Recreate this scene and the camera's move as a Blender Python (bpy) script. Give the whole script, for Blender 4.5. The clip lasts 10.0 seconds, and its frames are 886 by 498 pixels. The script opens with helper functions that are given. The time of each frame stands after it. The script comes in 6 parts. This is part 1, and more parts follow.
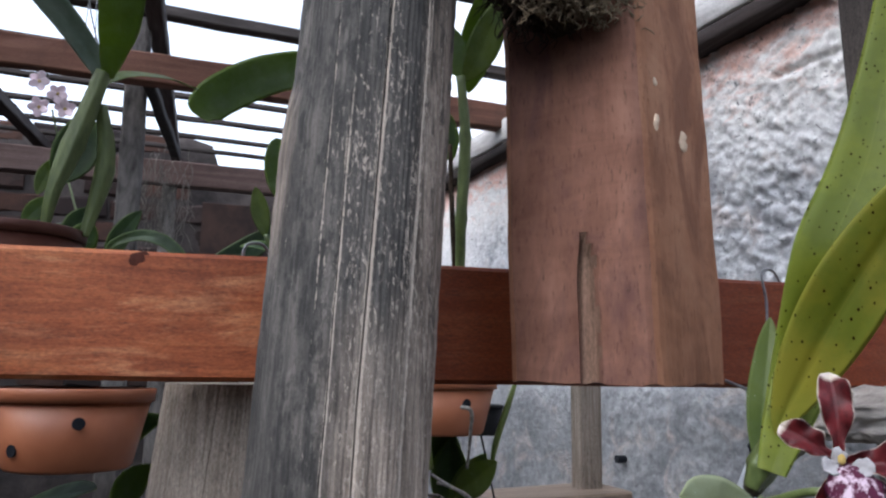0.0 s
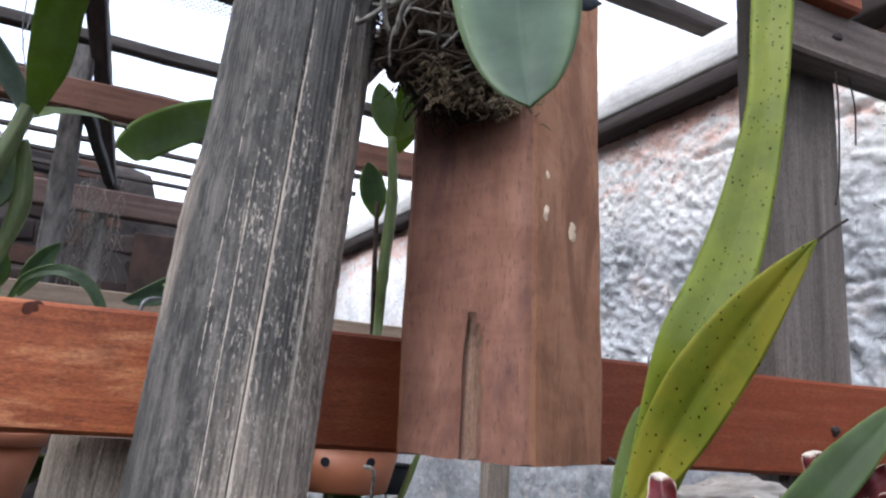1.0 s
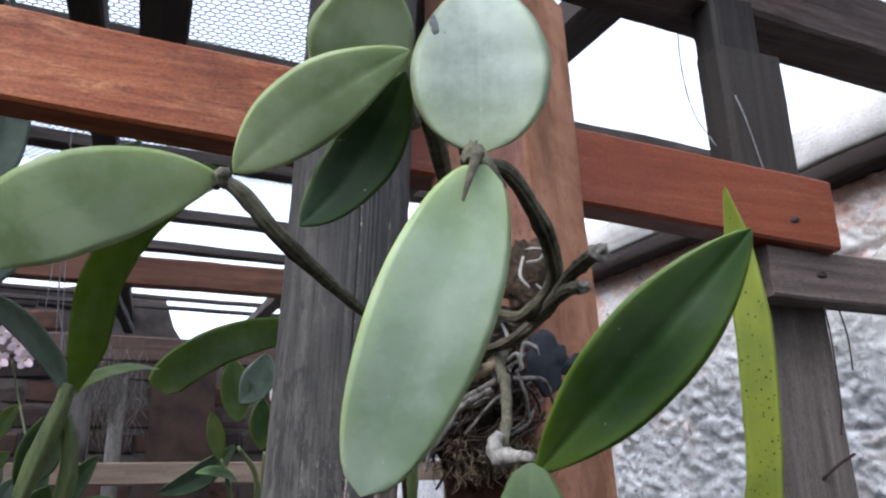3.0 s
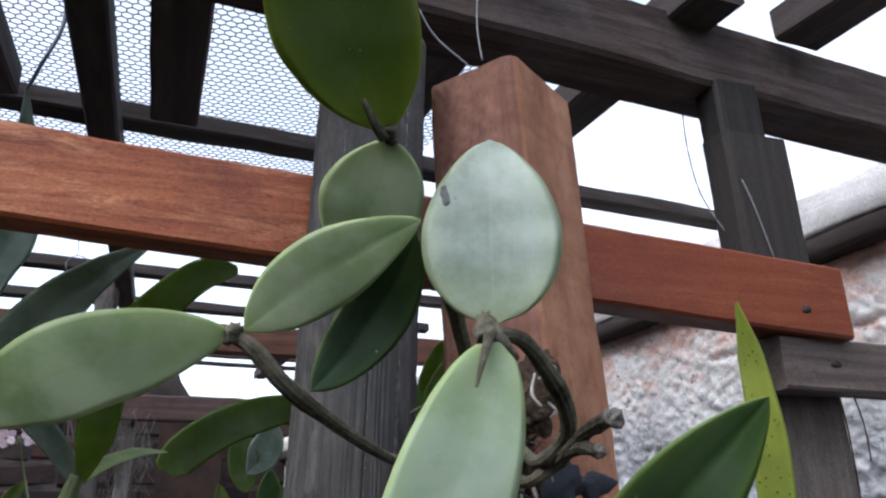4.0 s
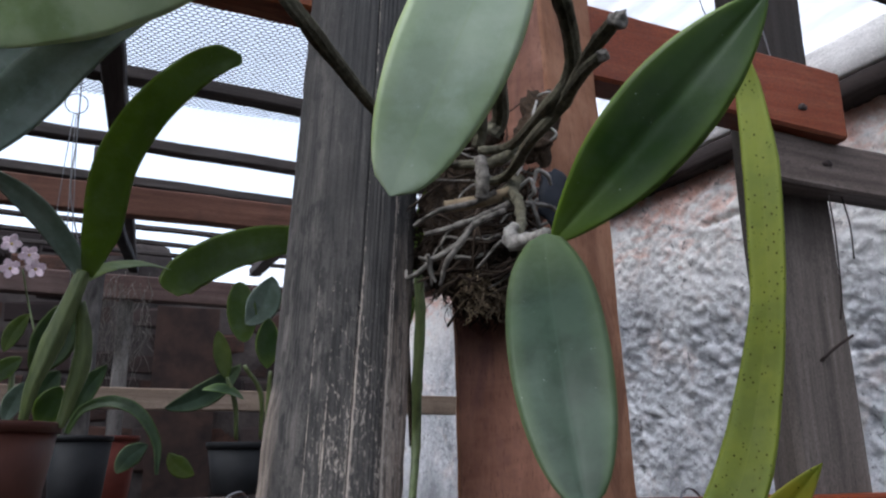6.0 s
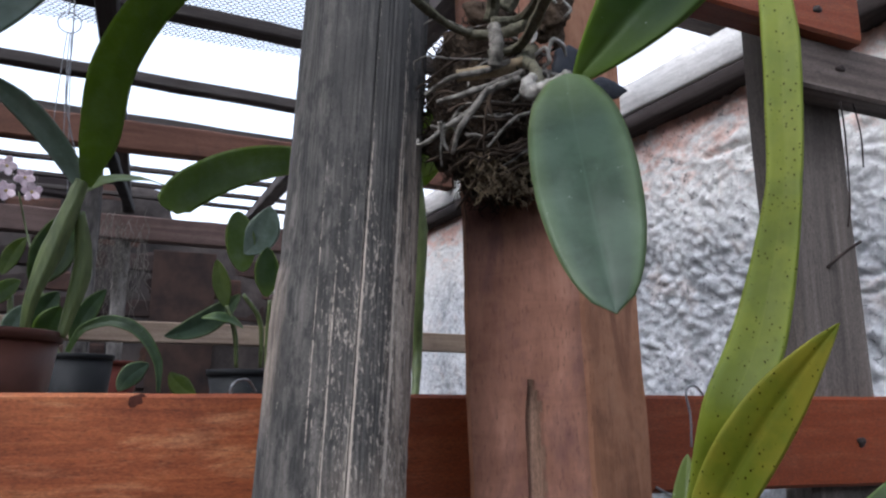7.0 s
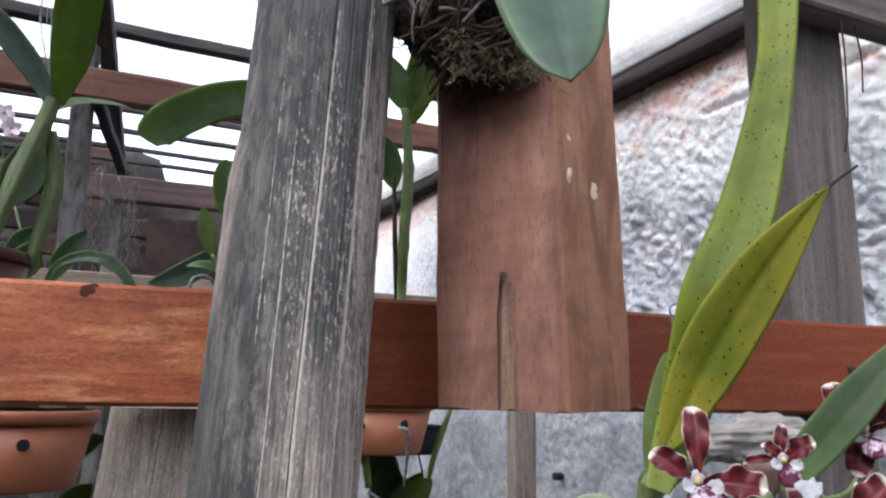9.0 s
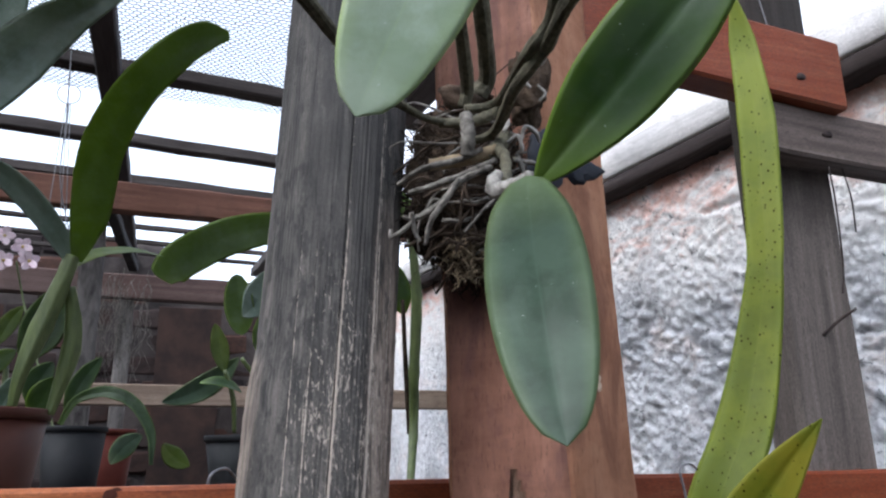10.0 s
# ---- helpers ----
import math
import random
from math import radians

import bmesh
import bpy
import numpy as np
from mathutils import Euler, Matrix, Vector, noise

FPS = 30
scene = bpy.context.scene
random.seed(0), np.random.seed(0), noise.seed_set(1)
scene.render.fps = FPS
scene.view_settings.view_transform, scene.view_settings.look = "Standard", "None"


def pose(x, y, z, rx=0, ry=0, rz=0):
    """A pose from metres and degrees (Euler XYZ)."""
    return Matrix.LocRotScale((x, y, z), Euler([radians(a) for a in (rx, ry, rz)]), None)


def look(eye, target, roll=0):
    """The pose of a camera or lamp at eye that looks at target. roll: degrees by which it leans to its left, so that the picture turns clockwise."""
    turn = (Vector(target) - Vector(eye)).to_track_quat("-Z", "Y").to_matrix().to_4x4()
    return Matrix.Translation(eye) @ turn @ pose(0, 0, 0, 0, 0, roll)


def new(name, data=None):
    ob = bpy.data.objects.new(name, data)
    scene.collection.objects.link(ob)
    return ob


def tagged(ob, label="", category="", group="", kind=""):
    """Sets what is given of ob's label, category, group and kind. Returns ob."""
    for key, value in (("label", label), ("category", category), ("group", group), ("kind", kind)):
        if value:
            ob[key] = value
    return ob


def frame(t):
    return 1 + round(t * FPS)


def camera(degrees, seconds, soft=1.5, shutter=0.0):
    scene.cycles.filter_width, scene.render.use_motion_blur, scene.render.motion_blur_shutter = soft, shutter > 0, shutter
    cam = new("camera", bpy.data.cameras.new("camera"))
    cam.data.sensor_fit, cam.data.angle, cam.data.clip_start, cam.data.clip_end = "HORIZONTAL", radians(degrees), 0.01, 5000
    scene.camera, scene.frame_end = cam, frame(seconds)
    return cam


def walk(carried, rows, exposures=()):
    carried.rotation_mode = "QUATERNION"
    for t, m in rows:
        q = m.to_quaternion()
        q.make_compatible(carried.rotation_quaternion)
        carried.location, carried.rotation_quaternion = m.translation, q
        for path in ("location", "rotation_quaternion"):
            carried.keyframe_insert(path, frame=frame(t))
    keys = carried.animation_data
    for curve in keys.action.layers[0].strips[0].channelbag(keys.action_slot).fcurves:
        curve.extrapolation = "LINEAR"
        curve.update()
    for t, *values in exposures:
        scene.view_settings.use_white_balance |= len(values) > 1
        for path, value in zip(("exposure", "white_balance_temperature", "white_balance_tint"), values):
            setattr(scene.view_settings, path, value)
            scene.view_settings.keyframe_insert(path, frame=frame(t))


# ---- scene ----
cam = camera(59.7, 10.0, soft=2.3)
PATH = [
    (0, (0.02, 0.005, 1.393), (0.62, 1.885, 1.717), 0.8),
    (0.5, (0.046, -0.012, 1.375), (0.728, 1.836, 1.719), 2.7),
    (1, (0.039, -0.024, 1.408), (0.769, 1.783, 1.855), 3.9),
    (1.5, (0.027, -0.027, 1.458), (0.752, 1.781, 1.912), 1.8),
    (2, (0.012, -0.053, 1.482), (0.72, 1.746, 1.995), 2.4),
    (2.5, (0.004, -0.077, 1.539), (0.715, 1.723, 2.042), -0.6),
    (3, (-0.011, -0.114, 1.596), (0.677, 1.666, 2.196), -1.3),
    (3.2, (-0.019, -0.118, 1.609), (0.662, 1.657, 2.228), -1.3),
    (4.3, (-0.017, -0.13, 1.651), (0.632, 1.622, 2.367), -1.5),
    (4.5, (-0.02, -0.128, 1.645), (0.617, 1.63, 2.354), -0.8),
    (5, (-0.023, -0.117, 1.614), (0.613, 1.649, 2.304), 0.6),
    (5.5, (-0.027, -0.096, 1.534), (0.701, 1.671, 2.124), 0.3),
    (5.7, (-0.015, -0.098, 1.519), (0.683, 1.692, 2.075), -0.4),
    (6.8, (-0.021, -0.084, 1.472), (0.675, 1.741, 1.903), -0.0),
    (7, (-0.018, -0.074, 1.458), (0.696, 1.749, 1.865), -0.1),
    (7.5, (-0.008, -0.064, 1.442), (0.728, 1.754, 1.835), 0.3),
    (8, (0.004, -0.047, 1.408), (0.728, 1.792, 1.716), 0.3),
    (8.5, (0.019, -0.042, 1.407), (0.73, 1.8, 1.725), 0.5),
    (9, (0.016, -0.043, 1.4), (0.734, 1.787, 1.766), 1.0),
    (9.5, (0.016, -0.065, 1.421), (0.75, 1.75, 1.83), 0.1),
    (10, (0.002, -0.081, 1.485), (0.686, 1.723, 2.011), -0.9),
]

walk(cam, [(t, look(eye, target, roll)) for t, eye, target, roll in PATH],
     exposures=[(0.0, 0.58, 5850, 10.5), (0.5, 0.89, 5850, 10), (1.0, 0.98, 5850, 10), (2.0, 0.72, 5850, 10.5), (3.0, 0.72, 5850, 11), (4.5, 0.25, 5850, 11), (5.5, 0.10, 5850, 11), (7.0, 0.50, 5850, 11), (9.0, 1.00, 5850, 10), (9.5, 0.83, 5850, 10), (10.0, 0.74, 5850, 10)])

# ---- world and light: a bright overcast sky ----
world = bpy.data.worlds.new("sky")
scene.world = world
world.use_nodes = True
wn = world.node_tree.nodes
wl = world.node_tree.links
sky = wn.new("ShaderNodeTexSky")
sky.sky_type = "NISHITA"
sky.sun_disc = False
sky.sun_elevation = radians(48)
sky.sun_rotation = radians(250)
sky.air_density, sky.dust_density, sky.ozone_density = 1.0, 3.0, 1.0
soft_sky = wn.new("ShaderNodeHueSaturation")
soft_sky.inputs["Saturation"].default_value = 0.36
soft_sky.inputs["Value"].default_value = 2.5
wl.new(sky.outputs["Color"], soft_sky.inputs["Color"])
wl.new(soft_sky.outputs["Color"], wn["Background"].inputs["Color"])
wn["Background"].inputs["Strength"].default_value = 0.15
sun_data = bpy.data.lights.new("sun", "SUN")
sun_data.energy, sun_data.angle, sun_data.color = 0.7, radians(40), (1.0, 0.98, 0.95)
sun = new("sun", sun_data)
sun.matrix_world = look((-4.2, -1.5, 5.8), (0.3, 0.3, 1.3))


# ---- materials ----
def nodes_of(name):
    m = bpy.data.materials.new(name)
    m.use_nodes = True
    t = m.node_tree
    return m, t, t.nodes["Principled BSDF"]


def coords(t, scale, source="Object", turn=(0, 0, 0)):
    c = t.nodes.new("ShaderNodeTexCoord")
    mp = t.nodes.new("ShaderNodeMapping")
    mp.inputs["Scale"].default_value = scale
    mp.inputs["Rotation"].default_value = turn
    t.links.new(c.outputs[source], mp.inputs["Vector"])
    return mp.outputs["Vector"]


def ramp(t, fac, stops):
    r = t.nodes.new("ShaderNodeValToRGB")
    while len(r.color_ramp.elements) < len(stops):
        r.color_ramp.elements.new(0.5)
    for el, (pos, col) in zip(r.color_ramp.elements, stops):
        el.position = pos
        el.color = (*col, 1) if len(col) == 3 else col
    t.links.new(fac, r.inputs["Fac"])
    return r.outputs["Color"]


def noise_tex(t, vec, scale, detail=6.0, rough=0.6, distort=0.0):
    n = t.nodes.new("ShaderNodeTexNoise")
    n.inputs["Scale"].default_value = scale
    n.inputs["Detail"].default_value = detail
    n.inputs["Roughness"].default_value = rough
    n.inputs["Distortion"].default_value = distort
    t.links.new(vec, n.inputs["Vector"])
    return n.outputs["Fac"]


def mix(t, fac, a, b, mode="MIX"):
    n = t.nodes.new("ShaderNodeMix")
    n.data_type, n.blend_type = "RGBA", mode
    if isinstance(fac, (int, float)):
        n.inputs[0].default_value = fac
    else:
        t.links.new(fac, n.inputs[0])
    for v, k in ((a, 6), (b, 7)):
        if isinstance(v, tuple):
            n.inputs[k].default_value = (*v, 1)
        else:
            t.links.new(v, n.inputs[k])
    return n.outputs[2]


def calc(t, op, a, b=0.0):
    n = t.nodes.new("ShaderNodeMath")
    n.operation = op
    for v, k in ((a, 0), (b, 1)):
        if isinstance(v, (int, float)):
            n.inputs[k].default_value = v
        else:
            t.links.new(v, n.inputs[k])
    return n.outputs[0]


def relief(t, bsdf, height, strength, distance):
    b = t.nodes.new("ShaderNodeBump")
    b.inputs["Strength"].default_value = strength
    b.inputs["Distance"].default_value = distance
    t.links.new(height, b.inputs["Height"])
    t.links.new(b.outputs["Normal"], bsdf.inputs["Normal"])


GREY = lambda v: (v, v, v)


def wood(name, dark, mid, light, axis, rough=0.6, bump=0.4, coarse=1.0, stain=0.5, stain_col=(0.03, 0.02, 0.015), source="Object", fleck=None, right_tone=None, top_shade=None):
    """Sawn timber with its grain along one axis."""
    m, t, b = nodes_of(name)
    fine = tuple((2.5 if k == axis else 85.0) * coarse for k in "xyz")
    broad = tuple((0.7 if k == axis else 11.0) * coarse for k in "xyz")
    v1, v2, v3 = coords(t, fine, source), coords(t, broad, source), coords(t, (9, 9, 9), source)
    g1 = noise_tex(t, v1, 1.0, 8, 0.65, 0.4)
    g2 = noise_tex(t, v2, 1.0, 5, 0.6, 1.2)
    blot = noise_tex(t, v3, 1.0, 6, 0.65, 0.3)
    grain = calc(t, "ADD", calc(t, "MULTIPLY", g1, 0.55), calc(t, "MULTIPLY", g2, 0.45))
    c = ramp(t, grain, [(0.32, dark), (0.5, mid), (0.68, light)])
    if fleck:
        pale = noise_tex(t, coords(t, tuple((9.0 if k == axis else 55.0) for k in "xyz"), source), 1.0, 7, 0.68, 0.8)
        c = mix(t, ramp(t, pale, [(0.52, GREY(0)), (0.66, GREY(0.7))]), c, fleck)
    # second tone blended in along X, painted shade along Z
    if right_tone or top_shade:
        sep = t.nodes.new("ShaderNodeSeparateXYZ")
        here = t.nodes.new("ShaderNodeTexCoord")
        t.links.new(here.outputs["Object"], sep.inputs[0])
        lo, hi, amount, tone = right_tone or top_shade
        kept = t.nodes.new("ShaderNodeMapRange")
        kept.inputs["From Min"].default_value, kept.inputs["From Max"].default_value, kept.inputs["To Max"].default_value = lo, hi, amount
        t.links.new(calc(t, "ADD", sep.outputs["X" if right_tone else "Z"], calc(t, "MULTIPLY", calc(t, "SUBTRACT", blot, 0.5), 0.3)), kept.inputs["Value"])
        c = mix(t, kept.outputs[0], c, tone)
    smear = ramp(t, blot, [(0.5, GREY(0)), (0.72, GREY(stain))])
    c = mix(t, smear, c, stain_col)
    speck = noise_tex(t, coords(t, tuple((70.0 if k == axis else 430.0) for k in "xyz"), source), 1.0, 4, 0.65)
    c = mix(t, ramp(t, speck, [(0.57, GREY(0)), (0.70, GREY(0.55))]), c, tuple(v * 0.6 for v in dark))
    grit = noise_tex(t, coords(t, tuple((330.0 if k == axis else 760.0) for k in "xyz"), source), 1.0, 5, 0.7)
    c = mix(t, 1.0, c, ramp(t, grit, [(0.30, GREY(0.62)), (0.70, GREY(1.35))]), "MULTIPLY")
    t.links.new(c, b.inputs["Base Color"])
    t.links.new(ramp(t, g1, [(0.3, GREY(rough + 0.15)), (0.7, GREY(rough - 0.08))]), b.inputs["Roughness"])
    b.inputs["Specular IOR Level"].default_value = 0.28
    relief(t, b, grain, bump, 0.002)
    return m


# colour deepens to dark red towards the rails' right ends
M_BEAM = wood("varnished_red_timber", (0.095, 0.022, 0.008), (0.225, 0.058, 0.018), (0.36, 0.125, 0.043), "x", 0.5, 0.3, 1.5, 0.6, (0.075, 0.017, 0.006), fleck=(0.46, 0.205, 0.095), right_tone=(0.03, 0.18, 0.85, (0.112, 0.0185, 0.0025)))
def sawn_block(name, dark, mid, light, stain):
    """Sawn pinkish timber: broad blotches, faint slanting saw streaks, fine upright pores."""
    m, t, b = nodes_of(name)
    big = noise_tex(t, coords(t, (8, 8, 4)), 1.0, 6, 0.6, 0.6)
    mid_n = noise_tex(t, coords(t, (42, 42, 14)), 1.0, 7, 0.62, 0.4)
    grain = noise_tex(t, coords(t, (190, 190, 8)), 1.0, 6, 0.6, 0.3)
    slant = noise_tex(t, coords(t, (14, 14, 46), turn=(radians(-20), radians(34), 0.0)), 1.0, 5, 0.6, 0.5)
    f = calc(t, "ADD", calc(t, "ADD", calc(t, "MULTIPLY", big, 0.40), calc(t, "MULTIPLY", mid_n, 0.27)), calc(t, "ADD", calc(t, "MULTIPLY", grain, 0.08), calc(t, "MULTIPLY", slant, 0.25)))
    c = ramp(t, f, [(0.40, dark), (0.5, mid), (0.60, light)])
    c = mix(t, ramp(t, noise_tex(t, coords(t, (20, 20, 9)), 1.0, 5, 0.65, 0.8), [(0.50, GREY(0)), (0.64, GREY(0.7))]), c, stain)
    pore = noise_tex(t, coords(t, (480, 480, 130)), 1.0, 5, 0.65)
    c = mix(t, ramp(t, pore, [(0.56, GREY(0)), (0.68, GREY(0.6))]), c, tuple(v * 0.5 for v in dark))
    t.links.new(c, b.inputs["Base Color"])
    b.inputs["Roughness"].default_value = 0.78
    b.inputs["Specular IOR Level"].default_value = 0.2
    relief(t, b, calc(t, "ADD", calc(t, "MULTIPLY", slant, 0.6), calc(t, "ADD", grain, mid_n)), 0.3, 0.002)
    return m


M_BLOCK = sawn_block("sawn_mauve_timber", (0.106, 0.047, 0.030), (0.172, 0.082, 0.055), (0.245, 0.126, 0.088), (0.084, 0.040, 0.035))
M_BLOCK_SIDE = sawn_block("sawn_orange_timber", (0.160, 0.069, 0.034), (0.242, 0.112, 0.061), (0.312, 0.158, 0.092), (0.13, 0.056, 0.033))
M_GROOVE = wood("brown_worn_groove", (0.08, 0.043, 0.029), (0.15, 0.088, 0.06), (0.22, 0.135, 0.095), "z", 0.8, 0.5, 2.2)
M_FAR_BEAM = wood("rough_brown_timber", (0.06, 0.026, 0.016), (0.125, 0.055, 0.035), (0.20, 0.10, 0.065), "x", 0.75, 0.4, 0.5)
M_TIE = wood("grey_brown_tie_timber", (0.042, 0.025, 0.021), (0.088, 0.055, 0.047), (0.145, 0.100, 0.088), "x", 0.8, 0.4, 0.5)
M_GREY_X = wood("grey_weathered_rail", (0.044, 0.033, 0.028), (0.092, 0.071, 0.061), (0.155, 0.127, 0.112), "x", 0.8, 0.6, 1.0)
M_GREY_Y = wood("grey_weathered_plate", (0.36, 0.345, 0.325), (0.58, 0.56, 0.535), (0.72, 0.70, 0.675), "y", 0.85, 0.5, 1.0, 0.35, (0.16, 0.15, 0.14))
# darkens upwards: shade under the header painted into the post's top
M_GREY_Z = wood("grey_weathered_post", (0.040, 0.034, 0.030), (0.100, 0.083, 0.072), (0.18, 0.155, 0.137), "z", 0.9, 0.7, 1.0, top_shade=(1.68, 1.90, 0.9, (0.016, 0.0135, 0.012)))
M_GREY_DARK = wood("dark_grey_timber", (0.006, 0.005, 0.005), (0.013, 0.0115, 0.011), (0.028, 0.025, 0.023), "z", 0.85, 0.6, 1.0)
M_HEADER = wood("mouldy_brown_header", (0.011, 0.0065, 0.005), (0.028, 0.0175, 0.0140), (0.070, 0.048, 0.040), "x", 0.85, 0.6, 1.0, 0.4, (0.080, 0.074, 0.075))
M_DARK_X = wood("dark_batten", (0.015, 0.012, 0.011), (0.035, 0.028, 0.025), (0.07, 0.056, 0.05), "x", 0.8, 0.5, 0.6)
M_DARK_Y = wood("dark_rafter", (0.014, 0.010, 0.009), (0.03, 0.022, 0.02), (0.055, 0.042, 0.038), "y", 0.8, 0.5, 0.6)
M_PALE_X = wood("pale_new_plank", (0.13, 0.09, 0.063), (0.205, 0.152, 0.112), (0.29, 0.225, 0.172), "x", 0.65, 0.3, 1.0, 0.4, (0.09, 0.065, 0.046))


def pole_material():
    """Grey weathered round timber: dark mould above, bare wood below, flaked white lichen in streaks."""
    m, t, b = nodes_of("weathered_pole_wood")
    fine = noise_tex(t, coords(t, (150, 150, 8)), 1.0, 8, 0.68, 0.3)
    broad = noise_tex(t, coords(t, (38, 38, 2.6)), 1.0, 6, 0.62, 0.9)
    c = ramp(t, calc(t, "ADD", calc(t, "MULTIPLY", fine, 0.5), calc(t, "MULTIPLY", broad, 0.5)),
             [(0.36, (0.016, 0.0145, 0.013)), (0.5, (0.056, 0.051, 0.046)), (0.64, (0.132, 0.118, 0.104))])
    geo = t.nodes.new("ShaderNodeTexCoord")
    sep = t.nodes.new("ShaderNodeSeparateXYZ")
    t.links.new(geo.outputs["Object"], sep.inputs[0])
    mould = noise_tex(t, coords(t, (130, 130, 45)), 1.0, 7, 0.72)
    stain = noise_tex(t, coords(t, (30, 30, 6)), 1.0, 4, 0.6, 0.5)
    dark = calc(t, "MULTIPLY", ramp(t, mould, [(0.46, GREY(0)), (0.58, GREY(0.9))]), ramp(t, stain, [(0.38, GREY(0.15)), (0.52, GREY(1))]))
    aged = t.nodes.new("ShaderNodeMapRange")
    aged.inputs["From Min"].default_value, aged.inputs["From Max"].default_value = 1.58, 1.78
    t.links.new(sep.outputs["Z"], aged.inputs["Value"])
    old = calc(t, "MULTIPLY", aged.outputs[0], ramp(t, mould, [(0.34, GREY(0.25)), (0.56, GREY(0.8))]))
    c = mix(t, calc(t, "MAXIMUM", dark, old), c, (0.016, 0.015, 0.014))
    wobble = noise_tex(t, coords(t, (22, 22, 7)), 1.0, 6, 0.7)
    height = calc(t, "ADD", sep.outputs["Z"], calc(t, "MULTIPLY", wobble, 0.16))
    mr = t.nodes.new("ShaderNodeMapRange")
    mr.inputs["From Min"].default_value, mr.inputs["From Max"].default_value = 1.515, 1.440
    t.links.new(height, mr.inputs["Value"])
    pale = ramp(t, fine, [(0.36, (0.095, 0.073, 0.057)), (0.62, (0.35, 0.285, 0.232))])
    side = t.nodes.new("ShaderNodeMapRange")
    side.inputs["From Min"].default_value, side.inputs["From Max"].default_value = 0.078, 0.098
    t.links.new(calc(t, "ADD", sep.outputs["X"], calc(t, "MULTIPLY", calc(t, "SUBTRACT", wobble, 0.5), 0.03)), side.inputs["Value"])
    c = mix(t, calc(t, "MULTIPLY", calc(t, "MULTIPLY", mr.outputs[0], side.outputs[0]), 0.85), c, pale)
    flank = t.nodes.new("ShaderNodeMapRange")
    flank.inputs["From Min"].default_value, flank.inputs["From Max"].default_value = 0.122, 0.131
    t.links.new(calc(t, "SUBTRACT", calc(t, "ADD", sep.outputs["X"], calc(t, "MULTIPLY", calc(t, "SUBTRACT", mould, 0.5), 0.02)), calc(t, "MULTIPLY", calc(t, "SUBTRACT", sep.outputs["Z"], 1.45), 0.06)), flank.inputs["Value"])
    below = t.nodes.new("ShaderNodeMapRange")
    below.inputs["From Min"].default_value, below.inputs["From Max"].default_value = 1.74, 1.66
    t.links.new(height, below.inputs["Value"])
    c = mix(t, calc(t, "MULTIPLY", calc(t, "MULTIPLY", flank.outputs[0], below.outputs[0]), ramp(t, mould, [(0.48, GREY(0.9)), (0.62, GREY(0.15))])), c, pale)
    swell = t.nodes.new("ShaderNodeMapRange")
    swell.inputs["From Min"].default_value, swell.inputs["From Max"].default_value, swell.inputs["To Max"].default_value = 0.0620, 0.0575, 0.6
    t.links.new(calc(t, "SUBTRACT", calc(t, "ADD", sep.outputs["X"], calc(t, "MULTIPLY", calc(t, "SUBTRACT", mould, 0.5), 0.008)), calc(t, "MULTIPLY", calc(t, "SUBTRACT", sep.outputs["Z"], 1.45), 0.06)), swell.inputs["Value"])
    span = t.nodes.new("ShaderNodeMapRange")
    span.inputs["From Min"].default_value, span.inputs["From Max"].default_value = 1.556, 1.546
    t.links.new(sep.outputs["Z"], span.inputs["Value"])
    foot_end = t.nodes.new("ShaderNodeMapRange")
    foot_end.inputs["From Min"].default_value, foot_end.inputs["From Max"].default_value = 1.44, 1.48
    t.links.new(sep.outputs["Z"], foot_end.inputs["Value"])
    c = mix(t, calc(t, "MULTIPLY", calc(t, "MULTIPLY", swell.outputs[0], foot_end.outputs[0]), span.outputs[0]), c, pale)
    flake = noise_tex(t, coords(t, (560, 560, 150)), 1.0, 8, 0.74, 0.5)
    zone = noise_tex(t, coords(t, (34, 34, 9)), 1.0, 5, 0.65, 0.6)
    low = t.nodes.new("ShaderNodeMapRange")
    low.inputs["From Min"].default_value, low.inputs["From Max"].default_value = 1.74, 1.50
    low.inputs["To Min"].default_value, low.inputs["To Max"].default_value = -0.13, 0.080
    t.links.new(sep.outputs["Z"], low.inputs["Value"])
    crack_tone = t.nodes.new("ShaderNodeAttribute")
    crack_tone.attribute_name = "crack"
    rim = calc(t, "MULTIPLY", calc(t, "MAXIMUM", calc(t, "MULTIPLY", crack_tone.outputs["Fac"], -1.0), 0.0), 0.29)
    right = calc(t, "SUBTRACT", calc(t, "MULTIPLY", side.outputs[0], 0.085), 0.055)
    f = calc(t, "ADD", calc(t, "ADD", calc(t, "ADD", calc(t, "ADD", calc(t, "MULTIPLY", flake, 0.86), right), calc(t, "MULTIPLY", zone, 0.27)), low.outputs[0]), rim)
    c = mix(t, ramp(t, f, [(0.700, GREY(0)), (0.765, GREY(0.85))]), c, (0.38, 0.325, 0.272))
    grit = noise_tex(t, coords(t, (800, 800, 520)), 1.0, 5, 0.7)
    c = mix(t, 1.0, c, ramp(t, grit, [(0.30, GREY(0.72)), (0.70, GREY(1.25))]), "MULTIPLY")
    # near-black colour inside the cracks paints in their shade
    c = mix(t, calc(t, "MAXIMUM", crack_tone.outputs["Fac"], 0.0), c, (0.012, 0.011, 0.010))
    t.links.new(c, b.inputs["Base Color"])
    b.inputs["Roughness"].default_value = 0.85
    relief(t, b, calc(t, "ADD", fine, calc(t, "MULTIPLY", flake, 0.7)), 0.7, 0.0016)
    return m


M_POLE = pole_material()
